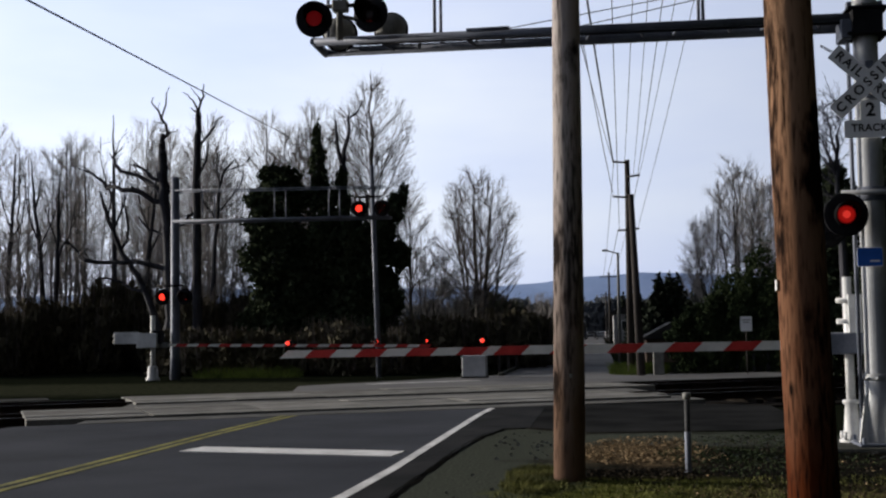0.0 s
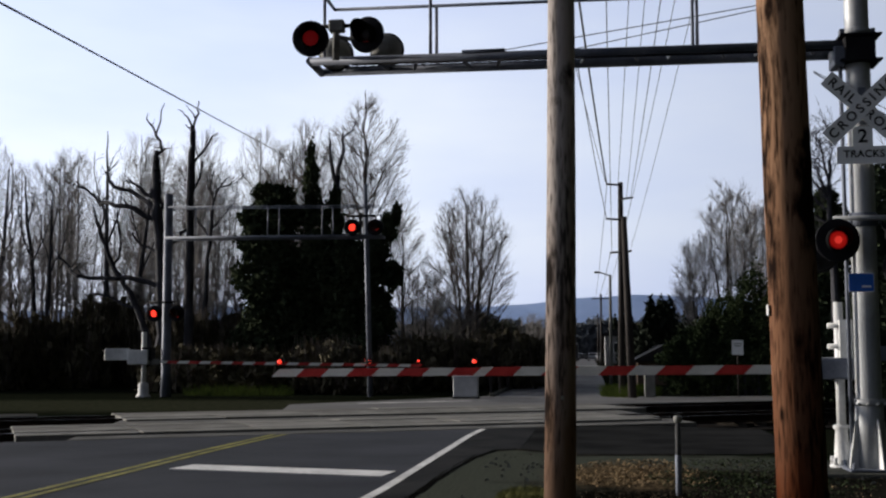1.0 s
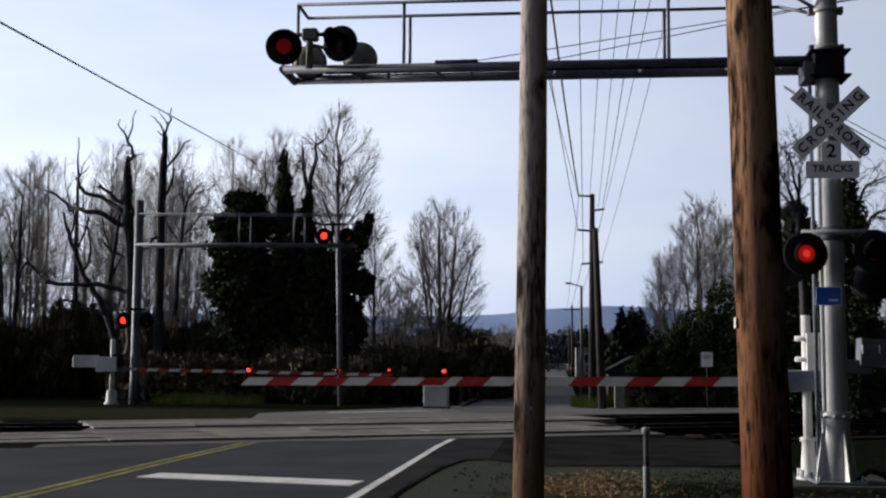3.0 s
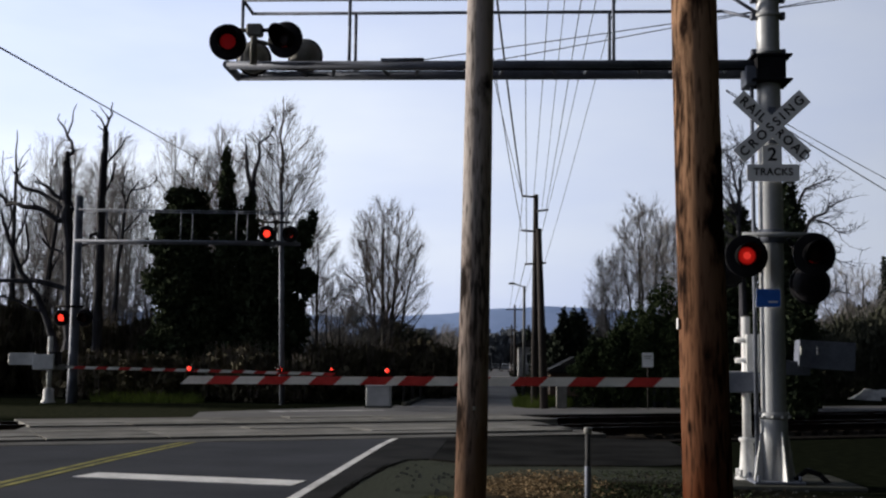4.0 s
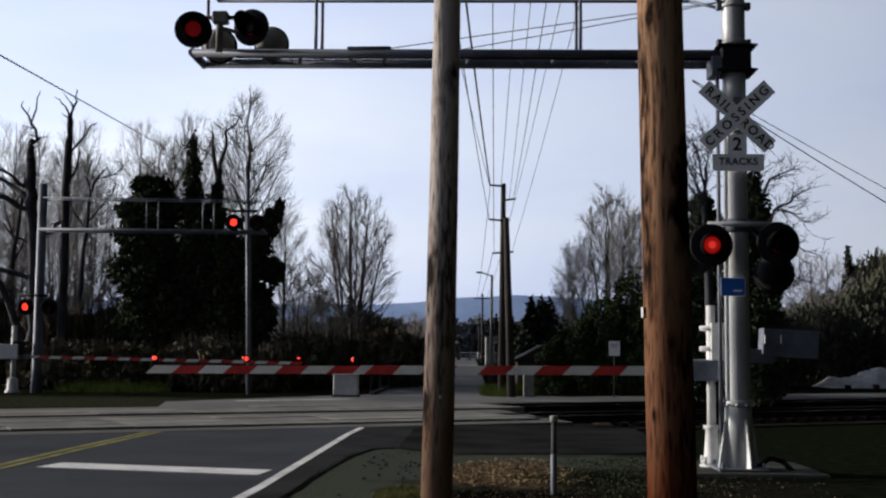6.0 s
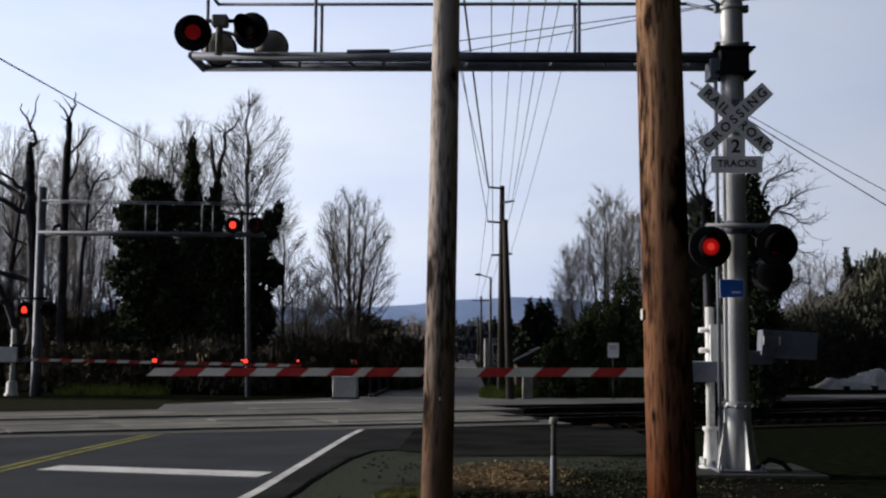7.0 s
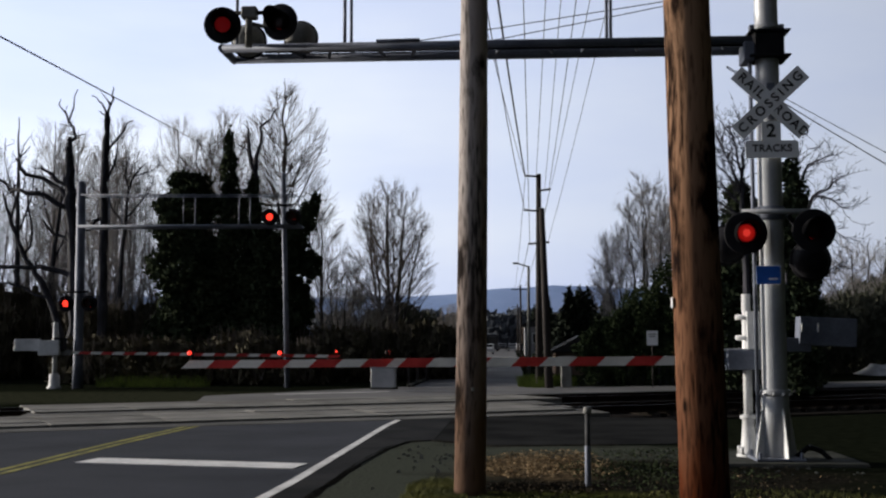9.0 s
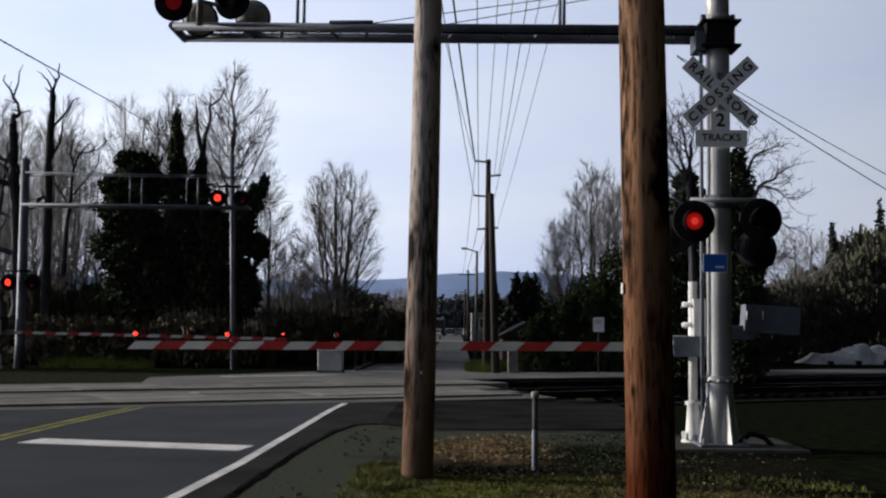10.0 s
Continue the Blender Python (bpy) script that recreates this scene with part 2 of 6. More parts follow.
DARK_LEAF = surface("rotting_leaves", (0.008, 0.007, 0.006), (0.055, 0.045, 0.032), 0.9, 7.0, 0.1, 30, gloss=0.02)
STONE = surface("gravel_stone", (0.09, 0.094, 0.084), (0.22, 0.225, 0.205), 0.9, 9, 0.3, 60, gloss=0.02)
# blue-grey base colour carries the painted haze of the far trees
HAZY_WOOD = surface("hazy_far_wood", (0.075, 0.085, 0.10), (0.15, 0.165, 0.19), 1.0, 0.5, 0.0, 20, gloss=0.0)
# blue base and weak emission put the air haze into the ridge itself
HILL_HAZE = surface("far_ridge", (0.24, 0.34, 0.54), (0.34, 0.45, 0.66), 1.0, 0.004, 0.0, 0.05, gloss=0.0)
hill_shader = HILL_HAZE.node_tree.nodes["Principled BSDF"]
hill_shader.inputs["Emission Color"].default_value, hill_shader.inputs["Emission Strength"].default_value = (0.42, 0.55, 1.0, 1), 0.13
CABINET_GREY = surface("cabinet_paint", (0.36, 0.37, 0.39), (0.52, 0.53, 0.55), 0.5, 2, 0.05, 30)
HOUSE_BROWN = surface("brown_siding", (0.09, 0.06, 0.045), (0.17, 0.12, 0.09), 0.9, 1.2, 0.2, 20)
HOUSE_PALE = surface("pale_siding", (0.2, 0.2, 0.21), (0.32, 0.32, 0.33), 0.9, 1.2, 0.1, 20)
ROOF_DARK = surface("roof_shingle", (0.018, 0.017, 0.018), (0.04, 0.038, 0.038), 0.9, 2, 0.3, 20)
CAR_WHITE = surface("white_car_paint", (0.6, 0.61, 0.63), (0.72, 0.73, 0.75), 0.3, 1, 0.0, 30, gloss=0.5)
CAR_DARK = surface("dark_car_paint", (0.03, 0.035, 0.045), (0.06, 0.065, 0.08), 0.3, 1, 0.0, 30, gloss=0.5)
CAR_GLASS = surface("car_glass", (0.015, 0.018, 0.02), (0.03, 0.035, 0.04), 0.1, 1, 0.0, 30, gloss=0.6)
RUBBER = surface("tyre_rubber", (0.015, 0.015, 0.015), (0.03, 0.03, 0.03), 0.9, 5, 0.1, 30)


def ground_material():
    """Soil that changes to gravel, leaf litter, dead grass and turf from place to place, with uneven borders."""
    m = bpy.data.materials.new("verge_ground")
    m.use_nodes = True
    n, l = m.node_tree.nodes, m.node_tree.links
    b = n["Principled BSDF"]
    tc = n.new("ShaderNodeTexCoord")

    def noisy(scale, detail=4):
        t = n.new("ShaderNodeTexNoise")
        t.inputs["Scale"].default_value, t.inputs["Detail"].default_value = scale, detail
        l.new(tc.outputs["Object"], t.inputs["Vector"])
        return t.outputs["Fac"]

    def spread(fac, a, c0, c, c1):
        r = n.new("ShaderNodeValToRGB")
        r.color_ramp.elements[0].position, r.color_ramp.elements[0].color = a, (*c0, 1)
        r.color_ramp.elements[1].position, r.color_ramp.elements[1].color = c, (*c1, 1)
        l.new(fac, r.inputs["Fac"])
        return r.outputs["Color"]

    def blob(cx, cy, rx, ry, soft=0.5):
        """One inside an ellipse with a ragged edge, nought outside."""
        mp = n.new("ShaderNodeMapping")
        mp.vector_type = "TEXTURE"
        mp.inputs["Location"].default_value, mp.inputs["Scale"].default_value = (cx, cy, 0), (rx, ry, 1e3)
        l.new(tc.outputs["Object"], mp.inputs["Vector"])
        ln = n.new("ShaderNodeVectorMath")
        ln.operation = "LENGTH"
        l.new(mp.outputs["Vector"], ln.inputs[0])
        rag = n.new("ShaderNodeMath")
        rag.operation, rag.inputs[1].default_value = "MULTIPLY_ADD", 1.1
        l.new(ragged, rag.inputs[0])
        l.new(ln.outputs["Value"], rag.inputs[2])
        mr = n.new("ShaderNodeMapRange")
        mr.inputs["From Min"].default_value, mr.inputs["From Max"].default_value = 1.55 - soft / 2, 1.55 + soft / 2
        mr.inputs["To Min"].default_value, mr.inputs["To Max"].default_value = 1, 0
        l.new(rag.outputs[0], mr.inputs["Value"])
        return mr.outputs["Result"]

    def over(under, top, fac):
        x = n.new("ShaderNodeMix")
        x.data_type = "RGBA"
        l.new(fac, x.inputs["Factor"])
        l.new(under, x.inputs["A"])
        l.new(top, x.inputs["B"])
        return x.outputs["Result"]

    ragged = noisy(1.7, 6)
    grain = noisy(28, 3)
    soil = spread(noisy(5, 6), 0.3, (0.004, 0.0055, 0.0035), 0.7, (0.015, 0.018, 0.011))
    gravel = spread(grain, 0.3, (0.036, 0.042, 0.035), 0.7, (0.09, 0.098, 0.08))
    litter = spread(noisy(9, 6), 0.35, (0.035, 0.026, 0.016), 0.65, (0.15, 0.11, 0.066))
    turf = spread(noisy(6, 6), 0.3, (0.026, 0.036, 0.009), 0.7, (0.13, 0.135, 0.035))
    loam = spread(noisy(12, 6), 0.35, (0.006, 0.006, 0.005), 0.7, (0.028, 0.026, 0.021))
    colour = over(soil, gravel, blob(-1.2, 13.5, 1.25, 8.0))
    colour = over(colour, gravel, blob(0.6, 17.8, 3.0, 1.2))
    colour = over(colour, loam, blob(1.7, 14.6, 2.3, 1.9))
    # near-black ragged ellipse just right of the grey pole's foot
    black_patch = spread(noisy(10, 5), 0.35, (0.002, 0.002, 0.002), 0.7, (0.012, 0.011, 0.009))
    colour = over(colour, litter, blob(0.35, 15.9, 0.95, 1.5))
    colour = over(colour, black_patch, blob(0.3, 13.25, 0.62, 0.75, 0.25))
    colour = over(colour, turf, blob(0.6, 11.6, 1.5, 1.5))
    colour = over(colour, litter, blob(2.1, 11.8, 1.1, 0.8))
    dull = spread(noisy(6, 6), 0.3, (0.014, 0.017, 0.010), 0.7, (0.05, 0.052, 0.034))
    colour = over(colour, dull, blob(-14.0, 36.0, 14.0, 4.0))
    colour = over(colour, turf, blob(1.2, 44.5, 1.0, 2.6))
    l.new(colour, b.inputs["Base Color"])
    b.inputs["Roughness"].default_value = 0.95
    b.inputs["Specular IOR Level"].default_value = 0.0
    bp = n.new("ShaderNodeBump")
    bp.inputs["Strength"].default_value, bp.inputs["Distance"].default_value = 0.25, 0.03
    l.new(grain, bp.inputs["Height"])
    l.new(bp.outputs["Normal"], b.inputs["Normal"])
    return m


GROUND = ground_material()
EDGE_SOIL = surface("edge_soil", (0.008, 0.008, 0.007), (0.03, 0.028, 0.024), 0.95, 4, 0.2, 40, gloss=0.0)


# ---------------------------------------------------------------- mesh helpers
def part(name, bm, material, parent=None, label="", at=None):
    """Links a bmesh (or a ready mesh) as one mesh object under a thing or a part."""
    if isinstance(bm, bpy.types.Mesh):
        me = bm
    else:
        me = bpy.data.meshes.new(name)
        bm.to_mesh(me)
        bm.free()
    if material and not me.materials:
        for one in material if isinstance(material, (list, tuple)) else [material]:
            me.materials.append(one)
    ob = new(name, me)
    if parent:
        ob.parent = parent
    if at:
        ob.matrix_basis = at
    if label:
        ob["label"] = label
    return ob


def thing(name, label, category, at=None, group="", kind=""):
    ob = new(name)
    if at:
        ob.matrix_basis = at
    return tagged(ob, label, category, group, kind)


def box(x0, x1, y0, y1, z0, z1, bevel=0.0, bm=None, turn=None):
    bm = bm or bmesh.new()
    made = bmesh.ops.create_cube(bm, size=1)["verts"]
    for v in made:
        v.co = Vector(((x0 + x1) / 2 + v.co.x * (x1 - x0), (y0 + y1) / 2 + v.co.y * (y1 - y0), (z0 + z1) / 2 + v.co.z * (z1 - z0)))
        if turn:
            v.co = turn @ v.co
    if bevel:
        edges = list({e for v in made for e in v.link_edges})
        bmesh.ops.bevel(bm, geom=edges, offset=bevel, segments=1, affect="EDGES")
    return bm


def rod(a, b, r0, r1=None, sides=10, bm=None, smooth=True):
    """A tapered rod from a to b."""
    bm = bm or bmesh.new()
    a, b = Vector(a), Vector(b)
    r1 = r0 if r1 is None else r1
    turn = (b - a).to_track_quat("Z", "Y").to_matrix()
    rings = []
    for centre, r in ((a, r0), (b, r1)):
        rings.append([bm.verts.new(centre + turn @ Vector((r * math.cos(k * math.tau / sides), r * math.sin(k * math.tau / sides), 0))) for k in range(sides)])
    for k in range(sides):
        f = bm.faces.new((rings[0][k], rings[0][(k + 1) % sides], rings[1][(k + 1) % sides], rings[1][k]))
        f.smooth = smooth
    bm.faces.new(rings[0][::-1])
    bm.faces.new(rings[1])
    return bm


def lathe(profile, sides=24, bm=None, axis="z", centre=(0, 0, 0), smooth=True):
    """A turned form from (radius, height) pairs, round z or (pointing to the viewer) round -y."""
    bm = bm or bmesh.new()
    rings = []
    for r, h in profile:
        ring = []
        for k in range(sides):
            c, s = math.cos(k * math.tau / sides) * r, math.sin(k * math.tau / sides) * r
            p = (c, s, h) if axis == "z" else (c, -h, s)
            ring.append(bm.verts.new(Vector(p) + Vector(centre)))
        rings.append(ring)
    for i in range(len(rings) - 1):
        for k in range(sides):
            f = bm.faces.new((rings[i][k], rings[i][(k + 1) % sides], rings[i + 1][(k + 1) % sides], rings[i + 1][k]))
            f.smooth = smooth
    bm.faces.new(rings[0][::-1])
    bm.faces.new(rings[-1])
    return bm


def plate(outline, z0, z1):
    """A flat slab from a plan outline."""
    bm = bmesh.new()
    low = [bm.verts.new((x, y, z0)) for x, y in outline]
    top = [bm.verts.new((x, y, z1)) for x, y in outline]
    bm.faces.new(top)
    for k in range(len(low)):
        j = (k + 1) % len(low)
        bm.faces.new((low[k], low[j], top[j], top[k]))
    bmesh.ops.recalc_face_normals(bm, faces=bm.faces)
    return bm


def cable(name, a, b, sag, r, parent=None, steps=14):
    """A hanging cable from a to b."""
    bm = bmesh.new()
    a, b = Vector(a), Vector(b)
    pts = [a.lerp(b, k / steps) - Vector((0, 0, sag * 4 * (k / steps) * (1 - k / steps))) for k in range(steps + 1)]
    rings = []
    side = (b - a).cross(Vector((0, 0, 1))).normalized() * r
    for p in pts:
        rings.append([bm.verts.new(p + d) for d in (side, Vector((0, 0, r)), -side, Vector((0, 0, -r)))])
    for i in range(steps):
        for k in range(4):
            bm.faces.new((rings[i][k], rings[i][(k + 1) % 4], rings[i + 1][(k + 1) % 4], rings[i + 1][k]))
    return part(name, bm, WIRE, parent)


# ---------------------------------------------------------------- ground, road, crossing
SKEW = radians(28.5)
ALONG, ACROSS = Vector((math.cos(SKEW), math.sin(SKEW), 0)), Vector((-math.sin(SKEW), math.cos(SKEW), 0))


def plan(u, n, z=0.0):
    """A place by metres along and across the tracks."""
    p = ALONG * u + ACROSS * n
    return Vector((p.x, p.y, z))


def bed_depth(n):
    return -0.26 if 23.3 < n < 32.1 else 0.0


bm = bmesh.new()
rows_n = [-600, -60, 0, 10, 18, 20.2, 23.5, 24.1, 28, 31.9, 32.7, 36, 45, 70, 150, 600, 2600]
cols_u = [-2600, -600, -150, -60, -25, -10, 0, 10, 25, 60, 150, 600, 2600]
grid = [[bm.verts.new(plan(u, n, bed_depth(n))) for u in cols_u] for n in rows_n]
for i in range(len(rows_n) - 1):
    for k in range(len(cols_u) - 1):
        bm.faces.new((grid[i][k], grid[i][k + 1], grid[i + 1][k + 1], grid[i + 1][k]))
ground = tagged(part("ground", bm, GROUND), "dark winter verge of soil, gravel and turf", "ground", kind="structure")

# ballast lies in the shallow track bed
bm = bmesh.new()
box(-260, 260, 23.6, 32.05, -0.3, -0.215, 0, bm, Matrix.Rotation(SKEW, 3, "Z"))
tagged(part("track_bed", bm, BALLAST), "blackened crushed-stone ballast under the railway tracks", "ballast", kind="structure")


def on_line(x, n):
    """The y of the track-parallel line at distance n, at x."""
    return (n + math.sin(SKEW) * x) / math.cos(SKEW)


road_outline = [(-10.6, -40), (-2.1, -40), (-2.12, 8), (-2.08, 12), (-2.02, 15), (-1.86, 18.2), (-1.62, 19.7), (-1.22, 19.85)]
road_outline += [(-1.2, on_line(-1.2, 23.2)), (-10.6, on_line(-10.6, 23.2)), (-11.2, 17)]
tagged(part("road", plate(road_outline, -0.3, 0.012), ASPHALT), "dark smooth asphalt road with painted lines", "road", kind="structure")
apron = [(-1.22, 19.85), (-0.9, 19.5), (-0.25, 18.85), (0.8, 19.0), (1.9, 19.15), (2.6, 19.3), (3.4, 20.2), (3.4, on_line(3.4, 20.6)), (1.4, on_line(1.4, 22.6)), (-1.2, on_line(-1.2, 23.2))]
tagged(part("road_apron", plate(apron, -0.3, 0.0125), APRON_ASPHALT), "old dark asphalt apron beside the tracks", "pavement", kind="structure")
shoulder = [(-2.52, -40), (-2.1, -40), (-2.12, 8), (-2.08, 12), (-2.02, 15), (-1.86, 18.2), (-1.62, 19.7), (-1.22, 19.85), (-1.2, on_line(-1.2, 23.2)), (-2.32, on_line(-2.32, 23.2)), (-2.36, 19), (-2.41, 14), (-2.5, 11)]
tagged(part("road_shoulder", plate(shoulder, -0.3, 0.0155), SHOULDER_ASPHALT), "older darker asphalt shoulder outside the white line", "road", kind="structure")
# ragged edge of the pavement, where dark soil has gathered against it
edge_line = [(-2.12, 2), (-2.12, 8), (-2.09, 11), (-2.05, 13), (-2.01, 15), (-1.93, 17), (-1.83, 18.5), (-1.62, 19.65), (-1.28, 19.85), (-0.9, 19.48), (-0.25, 18.83), (0.8, 18.98), (1.9, 19.13)]
bm = bmesh.new()
rows = []
for (xa, ya), (xb, yb) in zip(edge_line, edge_line[1:]):
    steps = max(4, int(abs(yb - ya) * 5 + abs(xb - xa) * 5))
    for k in range(steps):
        f = k / steps
        x, y = xa + (xb - xa) * f, ya + (yb - ya) * f
        d = Vector((xb - xa, yb - ya, 0)).normalized()
        out = Vector((d.y, -d.x, 0))
        wave = noise.noise(Vector((x * 3, y * 2.3, 0.4)))
        rows.append((bm.verts.new(Vector((x, y, 0.019)) - out * (0.03 + 0.04 * wave)), bm.verts.new(Vector((x, y, 0.003)) + out * (0.05 + 0.05 * noise.noise(Vector((x * 4, y * 3.1, 7.4)))))))
for a, b in zip(rows, rows[1:]):
    bm.faces.new((a[0], a[1], b[1], b[0]))
bmesh.ops.recalc_face_normals(bm, faces=bm.faces)
tagged(part("pavement_edge", bm, EDGE_SOIL), "dark crumbled edge between asphalt and gravel", "road edge", kind="structure")

crossing_fill = [plan(1.6, 23.2), plan(15.2, 23.2), plan(17.4, 32.8), plan(4.2, 32.8)]
tagged(part("crossing", plate([(p.x, p.y) for p in crossing_fill], -0.25, 0.02), CROSSING_FILL), "worn asphalt between the concrete crossing panels", "road crossing", kind="structure")
far_apron = [plan(8.0, 32.8), plan(60, 32.9), plan(60, 37.0), plan(24, 36.6)]
far_apron = [(p.x, p.y) for p in far_apron] + [(0.7, 44.5), (0.62, 60), (0.6, 420), (-4.4, 420), (-4.1, 60), (-3.5, 44.5), (-6.0, 41.2), (-9.4, 36.6)]
tagged(part("street", plate(far_apron, -0.05, 0.010), FAR_ASPHALT), "pale worn asphalt street beyond the railway tracks", "road", kind="structure")
left_band = [plan(-60, 32.9), plan(1.6, 32.9), plan(1.6, 34.2), plan(-60, 34.6)]
tagged(part("gravel_strip", plate([(p.x, p.y) for p in left_band], -0.05, 0.006), OLD_ASPHALT), "dull gravel strip beside the tracks", "gravel", kind="structure")


def strip(name, pts, width, material, label):
    """A painted line through plan points."""
    bm = bmesh.new()
    rows = []
    for k, (x, y) in enumerate(pts):
        x2, y2 = pts[min(k + 1, len(pts) - 1)]
        x1, y1 = pts[max(k - 1, 0)]
        d = Vector((x2 - x1, y2 - y1, 0)).normalized()
        s = Vector((-d.y, d.x, 0)) * width / 2
        rows.append((bm.verts.new(Vector((x, y, 0.018)) + s), bm.verts.new(Vector((x, y, 0.018)) - s)))
    for a, b in zip(rows, rows[1:]):
        bm.faces.new((a[0], a[1], b[1], b[0]))
    bmesh.ops.recalc_face_normals(bm, faces=bm.faces)
    ob = part(name, bm, material)
    return tagged(ob, label, "road marking", kind="structure")


for off in (-0.10, 0.10):
    strip("yellow_line", [(-6.6 + off, -5), (-6.39 + off, 12.4), (-6.34 + off, 15.4), (-6.3 + off, 19.0), (-6.13 + off, 23.2)], 0.115, YELLOW_LINE, "worn double yellow centre line on the asphalt")
strip("edge_line", [(-2.9, -10), (-2.58, 11), (-2.47, 14), (-2.42, 19), (-2.38, 23), (-2.30, 25.0)], 0.13, WHITE_LINE, "white edge line along the asphalt road")
bm = plate([(-5.84, 16.05), (-2.74, 15.33), (-2.66, 16.0), (-5.72, 16.72)], 0.012, 0.019)
tagged(part("stop_line", bm, WHITE_LINE), "broad white stop line on the asphalt", "road marking", kind="structure")
strip("far_stop_line", [(-7.4, 37.4), (-4.0, 39.6)], 0.35, WHITE_LINE, "faded white stop line on the far side")

# concrete panels of both tracks
for centre, u0, u1 in ((25.75, 0.75, 14.9), (30.6, 3.35, 17.4)):
    holder = tagged(new("crossing_panels"), "grey concrete crossing panels set round the rails", "road crossing", kind="structure")
    holder.matrix_basis = pose(0, 0, 0, 0, 0, math.degrees(SKEW))
    count = 6
    length = (u1 - u0) / count
    for lane, (n0, n1) in enumerate(((-1.62, -0.84), (-0.68, 0.68), (0.84, 1.62))):
        data = None
        for k in range(count):
            if data is None:
                bm = box(0.008, length - 0.008, n0, n1, -0.12, 0.06, 0.012)
                data = bpy.data.meshes.new("panel")
                bm.to_mesh(data)
                bm.free()
                data.materials.append(CONCRETE)
            part("panel", data, None, holder, at=pose(u0 + k * length, centre, 0.003 * ((k * 7 + lane * 3) % 4)))

# rails, ties
RAIL_SHAPE = [(-0.07, 0), (0.07, 0), (0.07, 0.02), (0.012, 0.04), (0.012, 0.13), (0.036, 0.145), (0.036, 0.178), (-0.036, 0.178), (-0.036, 0.145), (-0.012, 0.13), (-0.012, 0.04), (-0.07, 0.02)]
for centre in (25.75, 30.6):
    track = thing("railway_track", "rusty steel rails on tarred wooden ties", "railway track", pose(0, 0, -0.125, 0, 0, math.degrees(SKEW)), "pair of tracks")
    for side in (-0.76, 0.76):
        bm = bmesh.new()
        ends = [[bm.verts.new((u, centre + side + a, h)) for a, h in RAIL_SHAPE] for u in (-150, 150)]
        for k in range(len(RAIL_SHAPE)):
            j = (k + 1) % len(RAIL_SHAPE)
            bm.faces.new((ends[0][k], ends[1][k], ends[1][j], ends[0][j]))
        bmesh.ops.recalc_face_normals(bm, faces=bm.faces)
        rail = part("rail", bm, RAIL_STEEL, track)
        part("rail_head", box(-150, 150, centre + side - 0.03, centre + side + 0.03, 0.1785, 0.1815), RAIL_TOP, rail, "worn shiny running surface")
    tie = bpy.data.meshes.new("tie")
    bm = box(-0.11, 0.11, -1.28, 1.28, -0.15, 0.0, 0.012)
    bm.to_mesh(tie)
    bm.free()
    tie.materials.append(TIE_WOOD)
    for k in range(-30, 90):
        u = k * 0.55
        if 0.9 < u < 17.2:
            continue
        part("tie", tie, None, track, at=pose(u, centre, -0.001 * (k % 3), 0, 0, (k * 37 % 7 - 3) * 0.3))
# ---------------------------------------------------------------- signals
FLASHERS = []      # (lens, which of the pair, place in its head)


